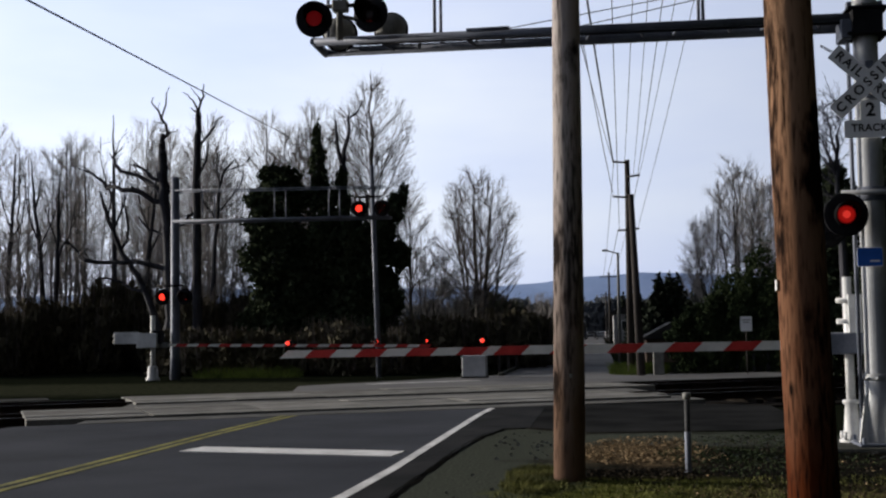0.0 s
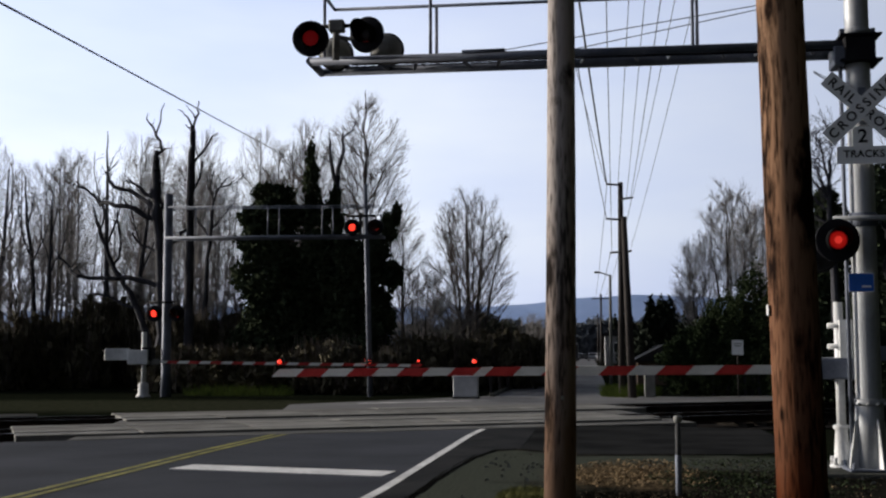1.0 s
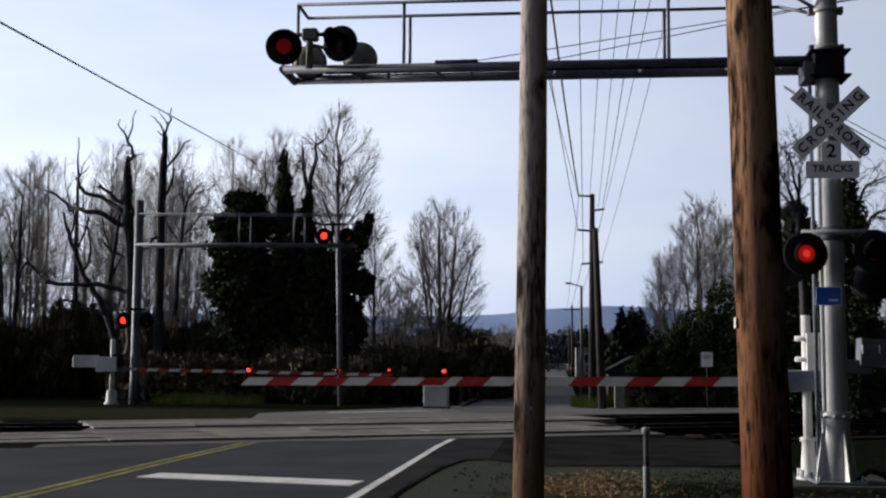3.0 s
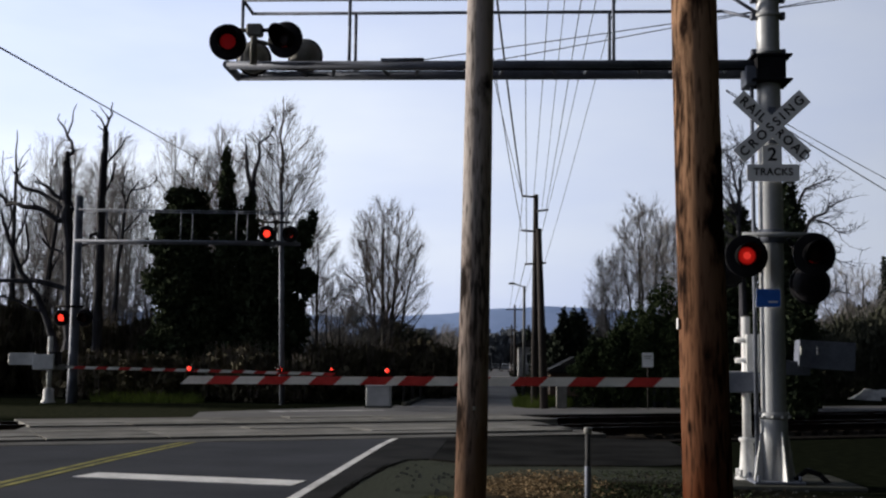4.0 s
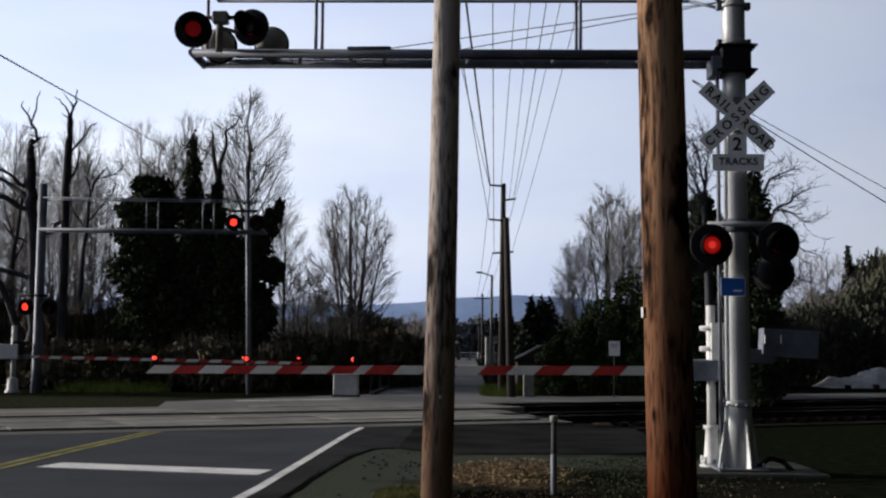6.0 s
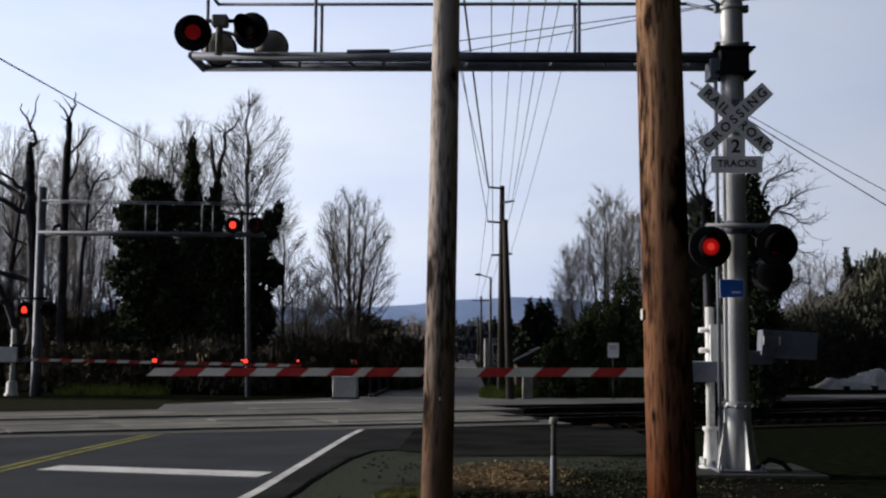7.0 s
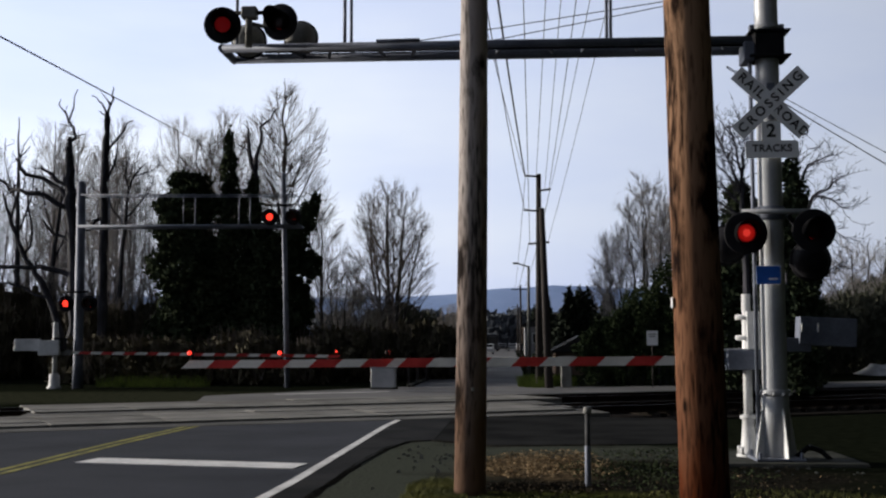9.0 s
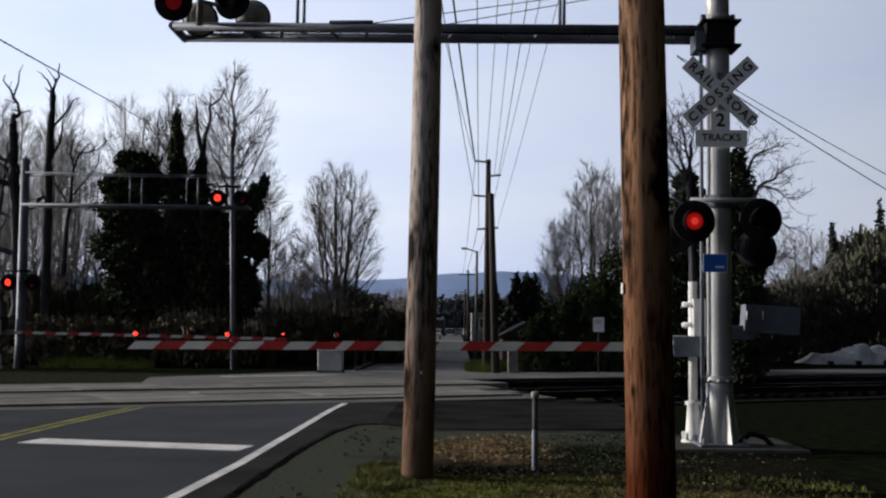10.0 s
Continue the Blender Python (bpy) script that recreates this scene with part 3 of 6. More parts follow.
def signal_head(parent, x, y, z, facing, which, glow, size=0.3, yaw=0.0):
    """A flashing-light head: background disc, long hood, and a lens that turns its lit face away when dark.
    facing -1: towards -y. """
    at = pose(x, y, z, 0, 0, (0 if facing < 0 else 180) + yaw)
    # background disc with a rolled rim and the lamp housing behind it
    bm = lathe([(size * 0.3, -0.24), (size * 0.5, -0.22), (size * 0.56, -0.07), (size * 0.6, -0.03), (size, -0.03), (size, -0.005), (size * 0.97, 0.0), (size * 0.56, 0.0)], 28, axis="y")
    head = part("signal_head", bm, BLACK_PAINT if facing < 0 else [BLACK_PAINT], parent, at=at)
    # hood: a cut tube, longer at the top
    bm = bmesh.new()
    r, sides = size * 0.56, 26
    rows = []
    for rr in (r, r - 0.012):
        near, far = [], []
        for k in range(sides + 1):
            a = radians(-60) + radians(300) * k / sides
            reach = 0.10 + 0.24 * max(0.0, math.sin(a) * 0.5 + 0.5)
            near.append(bm.verts.new((rr * math.cos(a), 0.0, rr * math.sin(a))))
            far.append(bm.verts.new((rr * math.cos(a), -reach, rr * math.sin(a))))
        rows.append((near, far))
        for k in range(sides):
            bm.faces.new((near[k], near[k + 1], far[k + 1], far[k])).smooth = True
    for k in range(sides):
        bm.faces.new((rows[0][1][k], rows[0][1][k + 1], rows[1][1][k + 1], rows[1][1][k]))
    part("hood", bm, HOOD_INSIDE, head)
    if facing > 0:
        part("housing", lathe([(size * 0.25, -0.27), (size * 0.6, -0.24), (size * 0.84, -0.12), (size * 0.9, -0.034)], 24, axis="y"), GREY_BACK if glow is DIM_GLOW else BLACK_PAINT, head)
    # the lens: lit face, dark face
    bm = lathe([(size * 0.40, 0.004), (size * 0.42, 0.010), (size * 0.36, 0.02), (size * 0.18, 0.03)], 24, axis="y")
    lit = {f for f in bm.faces}
    dark = lathe([(size * 0.18, -0.03), (size * 0.36, -0.02), (size * 0.42, -0.010), (size * 0.40, -0.002)], 24, axis="y")
    tmp = bpy.data.meshes.new("tmp")
    dark.to_mesh(tmp)
    dark.free()
    bm.faces.ensure_lookup_table()
    before = len(bm.faces)
    for f in bm.faces:
        out = max(math.hypot(v.co.x, v.co.z) for v in f.verts)
        f.material_index = 2 if out > size * 0.37 else (3 if out < size * 0.2 else 0)
    bm.from_mesh(tmp)
    bm.faces.ensure_lookup_table()
    for f in bm.faces[before:]:
        f.material_index = 1
    bpy.data.meshes.remove(tmp)
    lens = part("lens", bm, [glow, DARK_LENS, RIM_GLOW if glow is RED_GLOW else glow, HOT_GLOW if glow is RED_GLOW else glow], head, "red signal lens")
    lens.matrix_basis = pose(0, -0.014, 0)
    if which:
        FLASHERS.append((lens, which, (0, -0.014, 0)))
    else:
        lens.matrix_basis = pose(0, -0.014, 0, 0, 0, 180)
    return head


def letters(text, size, parent, at, material, spacing=1.0):
    """Flat raised lettering of a sign."""
    curve = bpy.data.curves.new("lettering", "FONT")
    curve.body, curve.size, curve.extrude, curve.offset = text, size, 0.002, size * 0.022
    curve.align_x, curve.align_y, curve.space_character = "CENTER", "CENTER", spacing
    ob = bpy.data.objects.new("lettering", curve)
    scene.collection.objects.link(ob)
    bpy.context.view_layer.update()
    me = bpy.data.meshes.new_from_object(ob.evaluated_get(bpy.context.evaluated_depsgraph_get()))
    bpy.data.objects.remove(ob)
    bpy.data.curves.remove(curve)
    me.materials.clear()
    return part("lettering", me, material, parent, at=at)


def rounded_plate(w, h, r, depth=0.006):
    """An upright sheet-metal plate with round corners, facing -y."""
    pts = []
    for cx, cz, a0 in ((w / 2 - r, h / 2 - r, 0), (-w / 2 + r, h / 2 - r, 90), (-w / 2 + r, -h / 2 + r, 180), (w / 2 - r, -h / 2 + r, 270)):
        for k in range(5):
            a = radians(a0 + k * 22.5)
            pts.append((cx + r * math.cos(a), cz + r * math.sin(a)))
    bm = bmesh.new()
    front = [bm.verts.new((x, -depth / 2, z)) for x, z in pts]
    back = [bm.verts.new((x, depth / 2, z)) for x, z in pts]
    bm.faces.new(front)
    bm.faces.new(back[::-1])
    for k in range(len(pts)):
        j = (k + 1) % len(pts)
        bm.faces.new((front[k], back[k], back[j], front[j]))
    bmesh.ops.recalc_face_normals(bm, faces=bm.faces)
    return bm


def railing_frame(parent, x_tip, x_end, y0, y1, z_floor, z_rail, posts, r, material, end_post):
    """Two handrails with posts on a walkway arm."""
    for y in (y0, y1):
        part("handrail", rod((x_tip, y, z_rail), (x_end, y, z_rail), r, bm=None), material, parent)
        for x in posts:
            part("rail_post", rod((x, y, z_floor), (x, y, z_rail), r), material, parent)
    part("handrail", rod((x_tip, y0, z_rail), (x_tip, y1, z_rail), r), material, parent)
    part("rail_post", rod((end_post, y0, z_floor), (end_post, y0, z_rail), r), material, parent)


# ---- near side: pad, cantilever mast with signs and lamps
pad = box(2.55, 4.65, 15.75, 17.6, -0.1, 0.05, 0.03)
tagged(part("concrete_pad", pad, PAD_CONCRETE), "mossy concrete foundation slab under the signal mast", "foundation", kind="structure")
MX, MY = 3.58, 16.35
mast = thing("cantilever_signal", "galvanised cantilever railroad signal mast with walkway arm and flashing lights", "railroad signal", pose(MX, MY, 0.05))
part("mast_tube", lathe([(0.172, 0.86), (0.165, 0.9), (0.163, 3.0), (0.157, 6.2), (0.155, 8.6), (0.12, 8.64)], 32), GALVANISED, mast)
part("mast_foot", lathe([(0.185, 0.02), (0.180, 0.85), (0.17, 0.86)], 32), GALVANISED, mast)
part("base_plate", box(-0.33, 0.33, -0.33, 0.33, 0.0, 0.035, 0.01), DULL_STEEL, mast)
bm = lathe([(0.178, 0.84), (0.20, 0.85), (0.20, 0.92), (0.178, 0.93)], 32)
ring = part("clamp_ring", bm, GALVANISED, mast)
for k in range(10):
    a = k * math.tau / 10
    part("bolt", rod((0.2 * math.cos(a), 0.2 * math.sin(a), 0.86), (0.225 * math.cos(a), 0.225 * math.sin(a), 0.88), 0.018, sides=6), WHITE_PAINT, ring)
for k in range(4):
    bm = bmesh.new()
    turn = Matrix.Rotation(radians(20 + 90 * k), 3, "Z")
    pts = [(0.17, 0.035), (0.31, 0.035), (0.30, 0.11), (0.215, 0.62), (0.17, 0.70)]
    f0 = [bm.verts.new(turn @ Vector((x, -0.012, z))) for x, z in pts]
    f1 = [bm.verts.new(turn @ Vector((x, 0.012, z))) for x, z in pts]
    bm.faces.new(f0)
    bm.faces.new(f1[::-1])
    for j in range(5):
        bm.faces.new((f0[j], f1[j], f1[(j + 1) % 5], f0[(j + 1) % 5]))
    bmesh.ops.recalc_face_normals(bm, faces=bm.faces)
    part("gusset", bm, WHITE_PAINT, mast, "white-painted steel gusset")
for x, y in ((-0.27, -0.27), (0.27, -0.27), (-0.27, 0.27), (0.27, 0.27)):
    part("anchor_bolt", rod((x, y, 0.0), (x, y, 0.11), 0.022, sides=8), DULL_STEEL, mast)
bm = bmesh.new()
pts = [(-0.24, -0.05, 5.5), (-0.24, -0.05, 0.35), (-0.26, -0.03, 0.0)]
for a, b in zip(pts, pts[1:]):
    rod(a, b, 0.028, sides=8, bm=bm)
part("conduit", bm, DULL_STEEL, mast, "thin grey conduit pipe")
bm = bmesh.new()
pts = [(0.28, 0.05, 0.04), (0.45, 0.1, 0.16), (0.62, 0.1, 0.10), (0.75, 0.05, -0.04)]
for a, b in zip(pts, pts[1:]):
    rod(a, b, 0.035, sides=8, bm=bm)
part("cable_loop", bm, BLACK_PAINT, mast, "black cable running into the ground")
# bracket that holds the arm
bracket = part("arm_bracket", box(-0.21, 0.19, -0.24, 0.26, 5.42, 5.74, 0.015), BLACK_PAINT, mast, "dark steel bracket box")
for z in (5.40, 5.74):
    part("flange", box(-0.27, 0.27, -0.28, 0.30, z, z + 0.03, 0.006), BLACK_PAINT, bracket)
part("brace_plate", box(-0.34, -0.2, -0.2, 0.2, 5.36, 5.62, 0.01, None, None), DULL_STEEL, bracket)
for z in (5.84, 6.36, 6.6):
    clamp = part("clamp", lathe([(0.16, z - 0.03), (0.178, z - 0.03), (0.178, z + 0.03), (0.16, z + 0.03)], 28), GALVANISED, mast)
    for s in (-1, 1):
        part("bolt", box(s * 0.2 - 0.035, s * 0.2 + 0.035, -0.05, 0.05, z - 0.05, z + 0.05, 0.01), DULL_STEEL, clamp)
# arm: two tubes with grating between
arm = part("arm_tube", rod((-7.52, -0.05, 5.68), (-0.2, -0.05, 5.66), 0.058, 0.075, 16), DULL_STEEL, mast)
part("arm_tube", rod((-7.52, 0.62, 5.68), (-0.2, 0.45, 5.66), 0.058, 0.075, 16), DULL_STEEL, mast)
part("arm_tip", rod((-7.52, -0.09, 5.68), (-7.52, 0.66, 5.68), 0.06, sides=12), DULL_STEEL, mast)
for k in range(12):
    x = -7.2 + k * 0.6
    part("cross_bar", rod((x, -0.05, 5.68), (x + (0.12 if k % 2 else -0.12), 0.6, 5.67), 0.025, sides=8), DULL_STEEL, mast)
bm = bmesh.new()
for y in (0.10, 0.28, 0.44):
    box(-7.3, -0.4, y, y + 0.012, 5.69, 5.715, 0, bm)
for k in range(58):
    box(-7.3 + k * 0.12, -7.288 + k * 0.12, 0.03, 0.55, 5.70, 5.712, 0, bm)
part("walkway_grating", bm, DULL_STEEL, mast, "open steel walkway grating")
part("signal_cable", rod((-6.9, -0.12, 5.60), (-0.3, -0.12, 5.585), 0.016, sides=6), BLACK_PAINT, mast)
part("junction", rod((-5.35, -0.11, 5.73), (-4.75, -0.09, 5.74), 0.03, sides=8), DULL_STEEL, mast)
railing_frame(mast, -7.32, -0.5, -0.05, 0.62, 5.70, 6.62, (-5.80, -2.12), 0.024, DULL_STEEL, -7.32)
part("handrail", rod((-0.5, -0.05, 6.62), (-0.16, -0.05, 6.40), 0.024), DULL_STEEL, mast)
part("handrail", rod((-0.5, 0.62, 6.62), (-0.16, 0.2, 6.40), 0.024), DULL_STEEL, mast)
# lamps on the arm's end
part("lamp_post", rod((-7.12, -0.2, 5.66), (-7.12, -0.2, 6.17), 0.05, sides=12), GREY_BACK, mast)
part("lamp_bracket", rod((-7.42, -0.2, 6.14), (-6.70, -0.2, 6.14), 0.03, sides=8), BLACK_PAINT, mast)
part("lamp_joint", box(-7.22, -7.0, -0.28, -0.12, 6.05, 6.22, 0.02), GREY_BACK, mast)
signal_head(mast, -7.43, -0.44, 5.91, -1, "L", DIM_GLOW, 0.255, 10)
signal_head(mast, -6.64, -0.44, 5.94, -1, "R", DIM_GLOW, 0.255, -14)
for x, y, z in ((-7.22, 0.30, 5.86), (-6.52, 0.55, 5.96)):
    back = signal_head(mast, x, y, z, 1, "", DIM_GLOW, 0.255)
    back["label"] = "rear of a grey signal head facing away"
part("lamp_bracket", rod((-7.14, -0.2, 6.0), (-6.55, 0.45, 6.0), 0.03, sides=8), GREY_BACK, mast)
# lamps on the mast
part("lamp_crossarm", rod((-0.42, -0.2, 3.30), (0.58, -0.2, 3.30), 0.035, sides=10), GALVANISED, mast)
part("crossarm_clamp", lathe([(0.165, 3.2), (0.185, 3.2), (0.185, 3.38), (0.165, 3.38)], 28), DULL_STEEL, mast)
signal_head(mast, -0.40, -0.34, 3.00, -1, "L", RED_GLOW, 0.285, 0)
signal_head(mast, 0.49, -0.34, 3.03, -1, "R", RED_GLOW, 0.285, 0)
for x, z in ((-0.52, 2.90), (0.62, 2.68)):
    signal_head(mast, x, 0.45, z, 1, "", RED_GLOW, 0.285)
    part("lamp_arm", rod((x * 0.4, 0.1, 3.28), (x, 0.3, z + 0.15), 0.03, sides=8), BLACK_PAINT, mast)
# crossbuck
crossbuck = part("crossbuck", box(-0.05, 0.05, -0.185, -0.165, 4.55, 5.05), DULL_STEEL, mast, "white crossbuck sign with black lettering")
for lean, words, off in ((-43, (("RAIL", -0.34), ("ROAD", 0.37)), 0.0), (43, (("CROSSING", 0.0),), -0.014)):
    turn = pose(-0.01, -0.20 + off, 4.775) @ pose(0, 0, 0, 0, -lean, 0)
    blade = part("blade", rounded_plate(1.22, 0.228, 0.012), SIGN_WHITE, crossbuck, at=turn)
    for word, x in words:
        letters(word, 0.172, blade, pose(x, -0.006, 0, 90), SIGN_BLACK, 1.28 if len(words) > 1 else 1.5)
plate_two = part("number_plate", rounded_plate(0.26, 0.27, 0.03), SIGN_WHITE, mast, "white plate with a black figure", pose(-0.01, -0.196, 4.385))
letters("2", 0.25, plate_two, pose(0, -0.006, 0, 90), SIGN_BLACK)
plate_tracks = part("tracks_plate", rounded_plate(0.70, 0.235, 0.03), SIGN_WHITE, mast, "white plate lettered in black", pose(0.0, -0.2, 4.14))
letters("TRACKS", 0.135, plate_tracks, pose(0, -0.006, 0.01, 90), SIGN_BLACK, 1.08)
blue = part("blue_sign", rounded_plate(0.33, 0.25, 0.015), SIGN_WHITE, mast, "small blue information sign", pose(-0.09, -0.196, 2.45))
part("blue_field", rounded_plate(0.315, 0.235, 0.012, 0.004), SIGN_BLUE, blue, at=pose(0, -0.005, 0))
part("text_bar", box(0.0, 0.12, -0.0105, -0.0085, -0.065, -0.04), SIGN_WHITE, blue)


# ---- crossing gates
def gate_arm(parent, x0, x1, z0, z1, depth, height, pitch, slant, first_red):
    """A barrier arm of slanted red and white segments from x0 to x1 (z0 to z1)."""
    sign = 1 if x1 > x0 else -1
    n = max(1, round(abs(x1 - x0) / pitch * 2))
    step = (x1 - x0) / n
    for k in range(n):
        xa, xb = x0 + k * step, x0 + (k + 1) * step
        za, zb = z0 + (z1 - z0) * k / n, z0 + (z1 - z0) * (k + 1) / n
        bm = bmesh.new()
        h = height / 2
        low = [bm.verts.new(p) for p in ((xa - slant, -depth, za - h), (xb - slant, -depth, zb - h), (xb - slant, depth, zb - h), (xa - slant, depth, za - h))]
        top = [bm.verts.new(p) for p in ((xa + slant, -depth, za + h), (xb + slant, -depth, zb + h), (xb + slant, depth, zb + h), (xa + slant, depth, za + h))]
        bm.faces.new(low)
        bm.faces.new(top)
        for j in range(4):
            bm.faces.new((low[j], low[(j + 1) % 4], top[(j + 1) % 4], top[j]))
        bmesh.ops.recalc_face_normals(bm, faces=bm.faces)
        part("stripe", bm, GATE_RED if (k % 2 == 0) == first_red else GATE_WHITE, parent)


GATE_LAMPS = []


def gate_lamp(parent, x, y, z, which, size):
    """A small lamp on a barrier arm: a bracket and a lens that turns its lit face away."""
    body = part("gate_lamp", box(x - size * 0.9, x + size * 0.9, y - 0.02, y + 0.08, z - size * 1.1, z + size * 1.1, 0.01), BLACK_PAINT, parent, "small red lamp on the arm")
    bm = lathe([(size * 0.8, 0.002), (size * 0.8, 0.02), (size * 0.5, 0.03)], 16, axis="y")
    dark = lathe([(size * 0.5, -0.03), (size * 0.8, -0.02), (size * 0.8, -0.002)], 16, axis="y")
    tmp = bpy.data.meshes.new("tmp")
    dark.to_mesh(tmp)
    dark.free()
    before = len(bm.faces)
    bm.from_mesh(tmp)
    bm.faces.ensure_lookup_table()
    for f in bm.faces[before:]:
        f.material_index = 1
    bpy.data.meshes.remove(tmp)
    lens = part("lens", bm, [FAR_GLOW, DARK_LENS], body)
    home = (x, y - 0.06, z)
    lens.matrix_basis = pose(*home)
    if which:
        GATE_LAMPS.append((lens, which, home))


GX, GY = 3.30, 16.75
gate = thing("crossing_gate", "lowered railroad crossing gate with red and white striped arm", "crossing gate", pose(GX, GY, 0.05), "crossing gates")
part("gate_post", rod((0, 0, 0.5), (0, 0, 2.22), 0.062, sides=16), WHITE_PAINT, gate)
part("gate_foot", lathe([(0.17, 0.0), (0.17, 0.03), (0.115, 0.05), (0.082, 0.50), (0.112, 0.52), (0.112, 0.56), (0.06, 0.57)], 20), WHITE_PAINT, gate)
for k in range(4):
    a = radians(45 + 90 * k)
    part("bolt", rod((0.16 * math.cos(a), 0.16 * math.sin(a), 0.04), (0.16 * math.cos(a), 0.16 * math.sin(a), 0.14), 0.025, sides=8), WHITE_PAINT, gate)
part("mechanism_box", box(-0.30, 0.35, -0.16, 0.18, 1.18, 1.46, 0.02), DULL_STEEL, gate)
part("clamp_plate", box(-0.02, 0.16, -0.13, -0.07, 1.46, 1.98, 0.01), WHITE_PAINT, gate)
for z in (1.62, 1.90):
    part("clamp_bolt", rod((-0.16, -0.06, z), (0.12, -0.06, z), 0.035, sides=8), WHITE_PAINT, gate)
bm = box(-0.47, -0.28, -0.10, 0.06, 1.20, 1.44, 0.015)
arm_socket = part("arm_socket", bm, DULL_STEEL, gate)
part("socket_web", rod((-0.49, -0.125, 1.45), (-0.30, -0.125, 1.20), 0.014, sides=6), WHITE_PAINT, arm_socket, "white slanting edge")
part("socket_web", rod((-0.30, -0.125, 1.20), (-0.27, -0.125, 1.45), 0.014, sides=6), WHITE_PAINT, arm_socket, "white upright edge")
part("socket_lip", box(-0.50, 0.0, -0.14, 0.10, 1.44, 1.47, 0.008), WHITE_PAINT, arm_socket)
gate_arm(gate, -7.83, -4.93, 1.27, 1.285, 0.020, 0.112, 0.725, 0.06, False)
gate_arm(gate, -4.93, -4.76, 1.285, 1.287, 0.024, 0.125, 0.34, 0.065, False)
gate_arm(gate, -4.76, -0.42, 1.287, 1.31, 0.024, 0.125, 0.77, 0.065, True)
part("arm_spine", box(-6.5, -0.4, 0.022, 0.05, 1.25, 1.33, 0.005), GREY_BACK, gate)
for x, which in ((-4.45 - GX, ""), (-3.17 - GX, "A"), (-1.66 - GX, "B")):
    gate_lamp(gate, x, -0.03, 1.43, which, 0.037)
part("counterweight_arm", box(0.3, 0.9, 0.10, 0.16, 1.42, 1.62, 0.01), DULL_STEEL, gate)
part("counterweight", box(0.64, 1.42, 0.05, 0.32, 1.56, 1.95, 0.012, None, Matrix.Rotation(radians(3), 3, "Y")), DULL_STEEL, gate, "grey counterweight plates")
for x in (0.76, 0.98):
    part("bolt", rod((x, 0.03, 1.82), (x, 0.03, 1.70), 0.012, sides=6), WHITE_PAINT, gate)

# ---- far side of the tracks
FX, FY = -15.75, 43.0
far_mast = thing("cantilever_signal", "distant grey cantilever railroad signal with walkway and red lamps", "railroad signal", pose(FX, FY, 0))
part("mast_tube", lathe([(0.2, 0.0), (0.17, 0.9), (0.16, 7.55), (0.1, 7.6)], 20), DULL_STEEL, far_mast)
for y in (-0.3, 0.3):
    part("arm_tube", rod((0.0, y, 5.9), (8.2, y, 5.86), 0.06, sides=10), DULL_STEEL, far_mast)
for k in range(13):
    part("cross_bar", rod((0.6 + k * 0.6, -0.3, 5.88), (0.75 + k * 0.6, 0.3, 5.88), 0.025, sides=6), DULL_STEEL, far_mast)
bm = bmesh.new()
for k in range(7):
    box(0.3, 8.0, -0.22 + k * 0.07, -0.205 + k * 0.07, 5.89, 5.92, 0, bm)
part("walkway_grating", bm, DULL_STEEL, far_mast)
for y in (-0.3, 0.3):
    part("handrail", rod((0.1, y, 7.06), (8.1, y, 6.98), 0.024, sides=8), DULL_STEEL, far_mast)
    for x in (1.3, 4.05, 6.1, 7.9):
        part("rail_post", rod((x + y * 0.45, y, 5.9), (x + y * 0.45, y, 7.02), 0.026, sides=8), DULL_STEEL, far_mast)
part("lamp_crossarm", rod((-0.6, -0.25, 3.5), (0.4, -0.25, 3.5), 0.04, sides=8), BLACK_PAINT, far_mast)
signal_head(far_mast, -16.07 - FX, -0.45, 3.08, -1, "L", FAR_GLOW, 0.30)
signal_head(far_mast, -15.23 - FX, -0.45, 3.08, -1, "F", FAR_GLOW, 0.30)
part("lamp_post", rod((7.4, -0.3, 5.8), (7.4, -0.3, 6.7), 0.05, sides=8), BLACK_PAINT, far_mast)
part("lamp_crossarm", rod((6.9, -0.3, 6.6), (7.95, -0.3, 6.6), 0.04, sides=8), BLACK_PAINT, far_mast)
signal_head(far_mast, -8.62 - FX, -0.5, 6.16, -1, "L", FAR_GLOW, 0.30)
signal_head(far_mast, -7.78 - FX, -0.5, 6.16, -1, "F", FAR_GLOW, 0.30)

far_gate = thing("crossing_gate", "distant lowered crossing gate with white mechanism and striped arm", "crossing gate", pose(-16.5, 42.7, 0), "crossing gates")
part("gate_post", rod((0, 0, 0.4), (0, 0, 2.4), 0.09, sides=12), WHITE_PAINT, far_gate)
part("gate_foot", lathe([(0.26, 0.0), (0.26, 0.06), (0.2, 0.12), (0.18, 0.5), (0.1, 0.55)], 16), WHITE_PAINT, far_gate)
part("mechanism_box", box(-0.55, 0.25, -0.25, 0.2, 1.2, 1.75, 0.03), WHITE_PAINT, far_gate)
part("counterweight", box(-1.45, -0.5, -0.2, 0.0, 1.36, 1.8, 0.02), WHITE_PAINT, far_gate, "white counterweight plates")
part("rear_box", box(0.0, 0.35, -0.2, 0.25, 1.35, 1.85, 0.02), BLACK_PAINT, far_gate)
gate_arm(far_gate, 0.5, 10.4, 1.30, 1.14, 0.025, 0.10, 0.82, 0.05, False)
part("arm_socket", box(0.2, 0.6, -0.08, 0.08, 1.2, 1.4, 0.01), GREY_BACK, far_gate)
for x, which in ((10.3, ""), (8.3, "A")):
    gate_lamp(far_gate, x, -0.03, 1.32, which, 0.052)


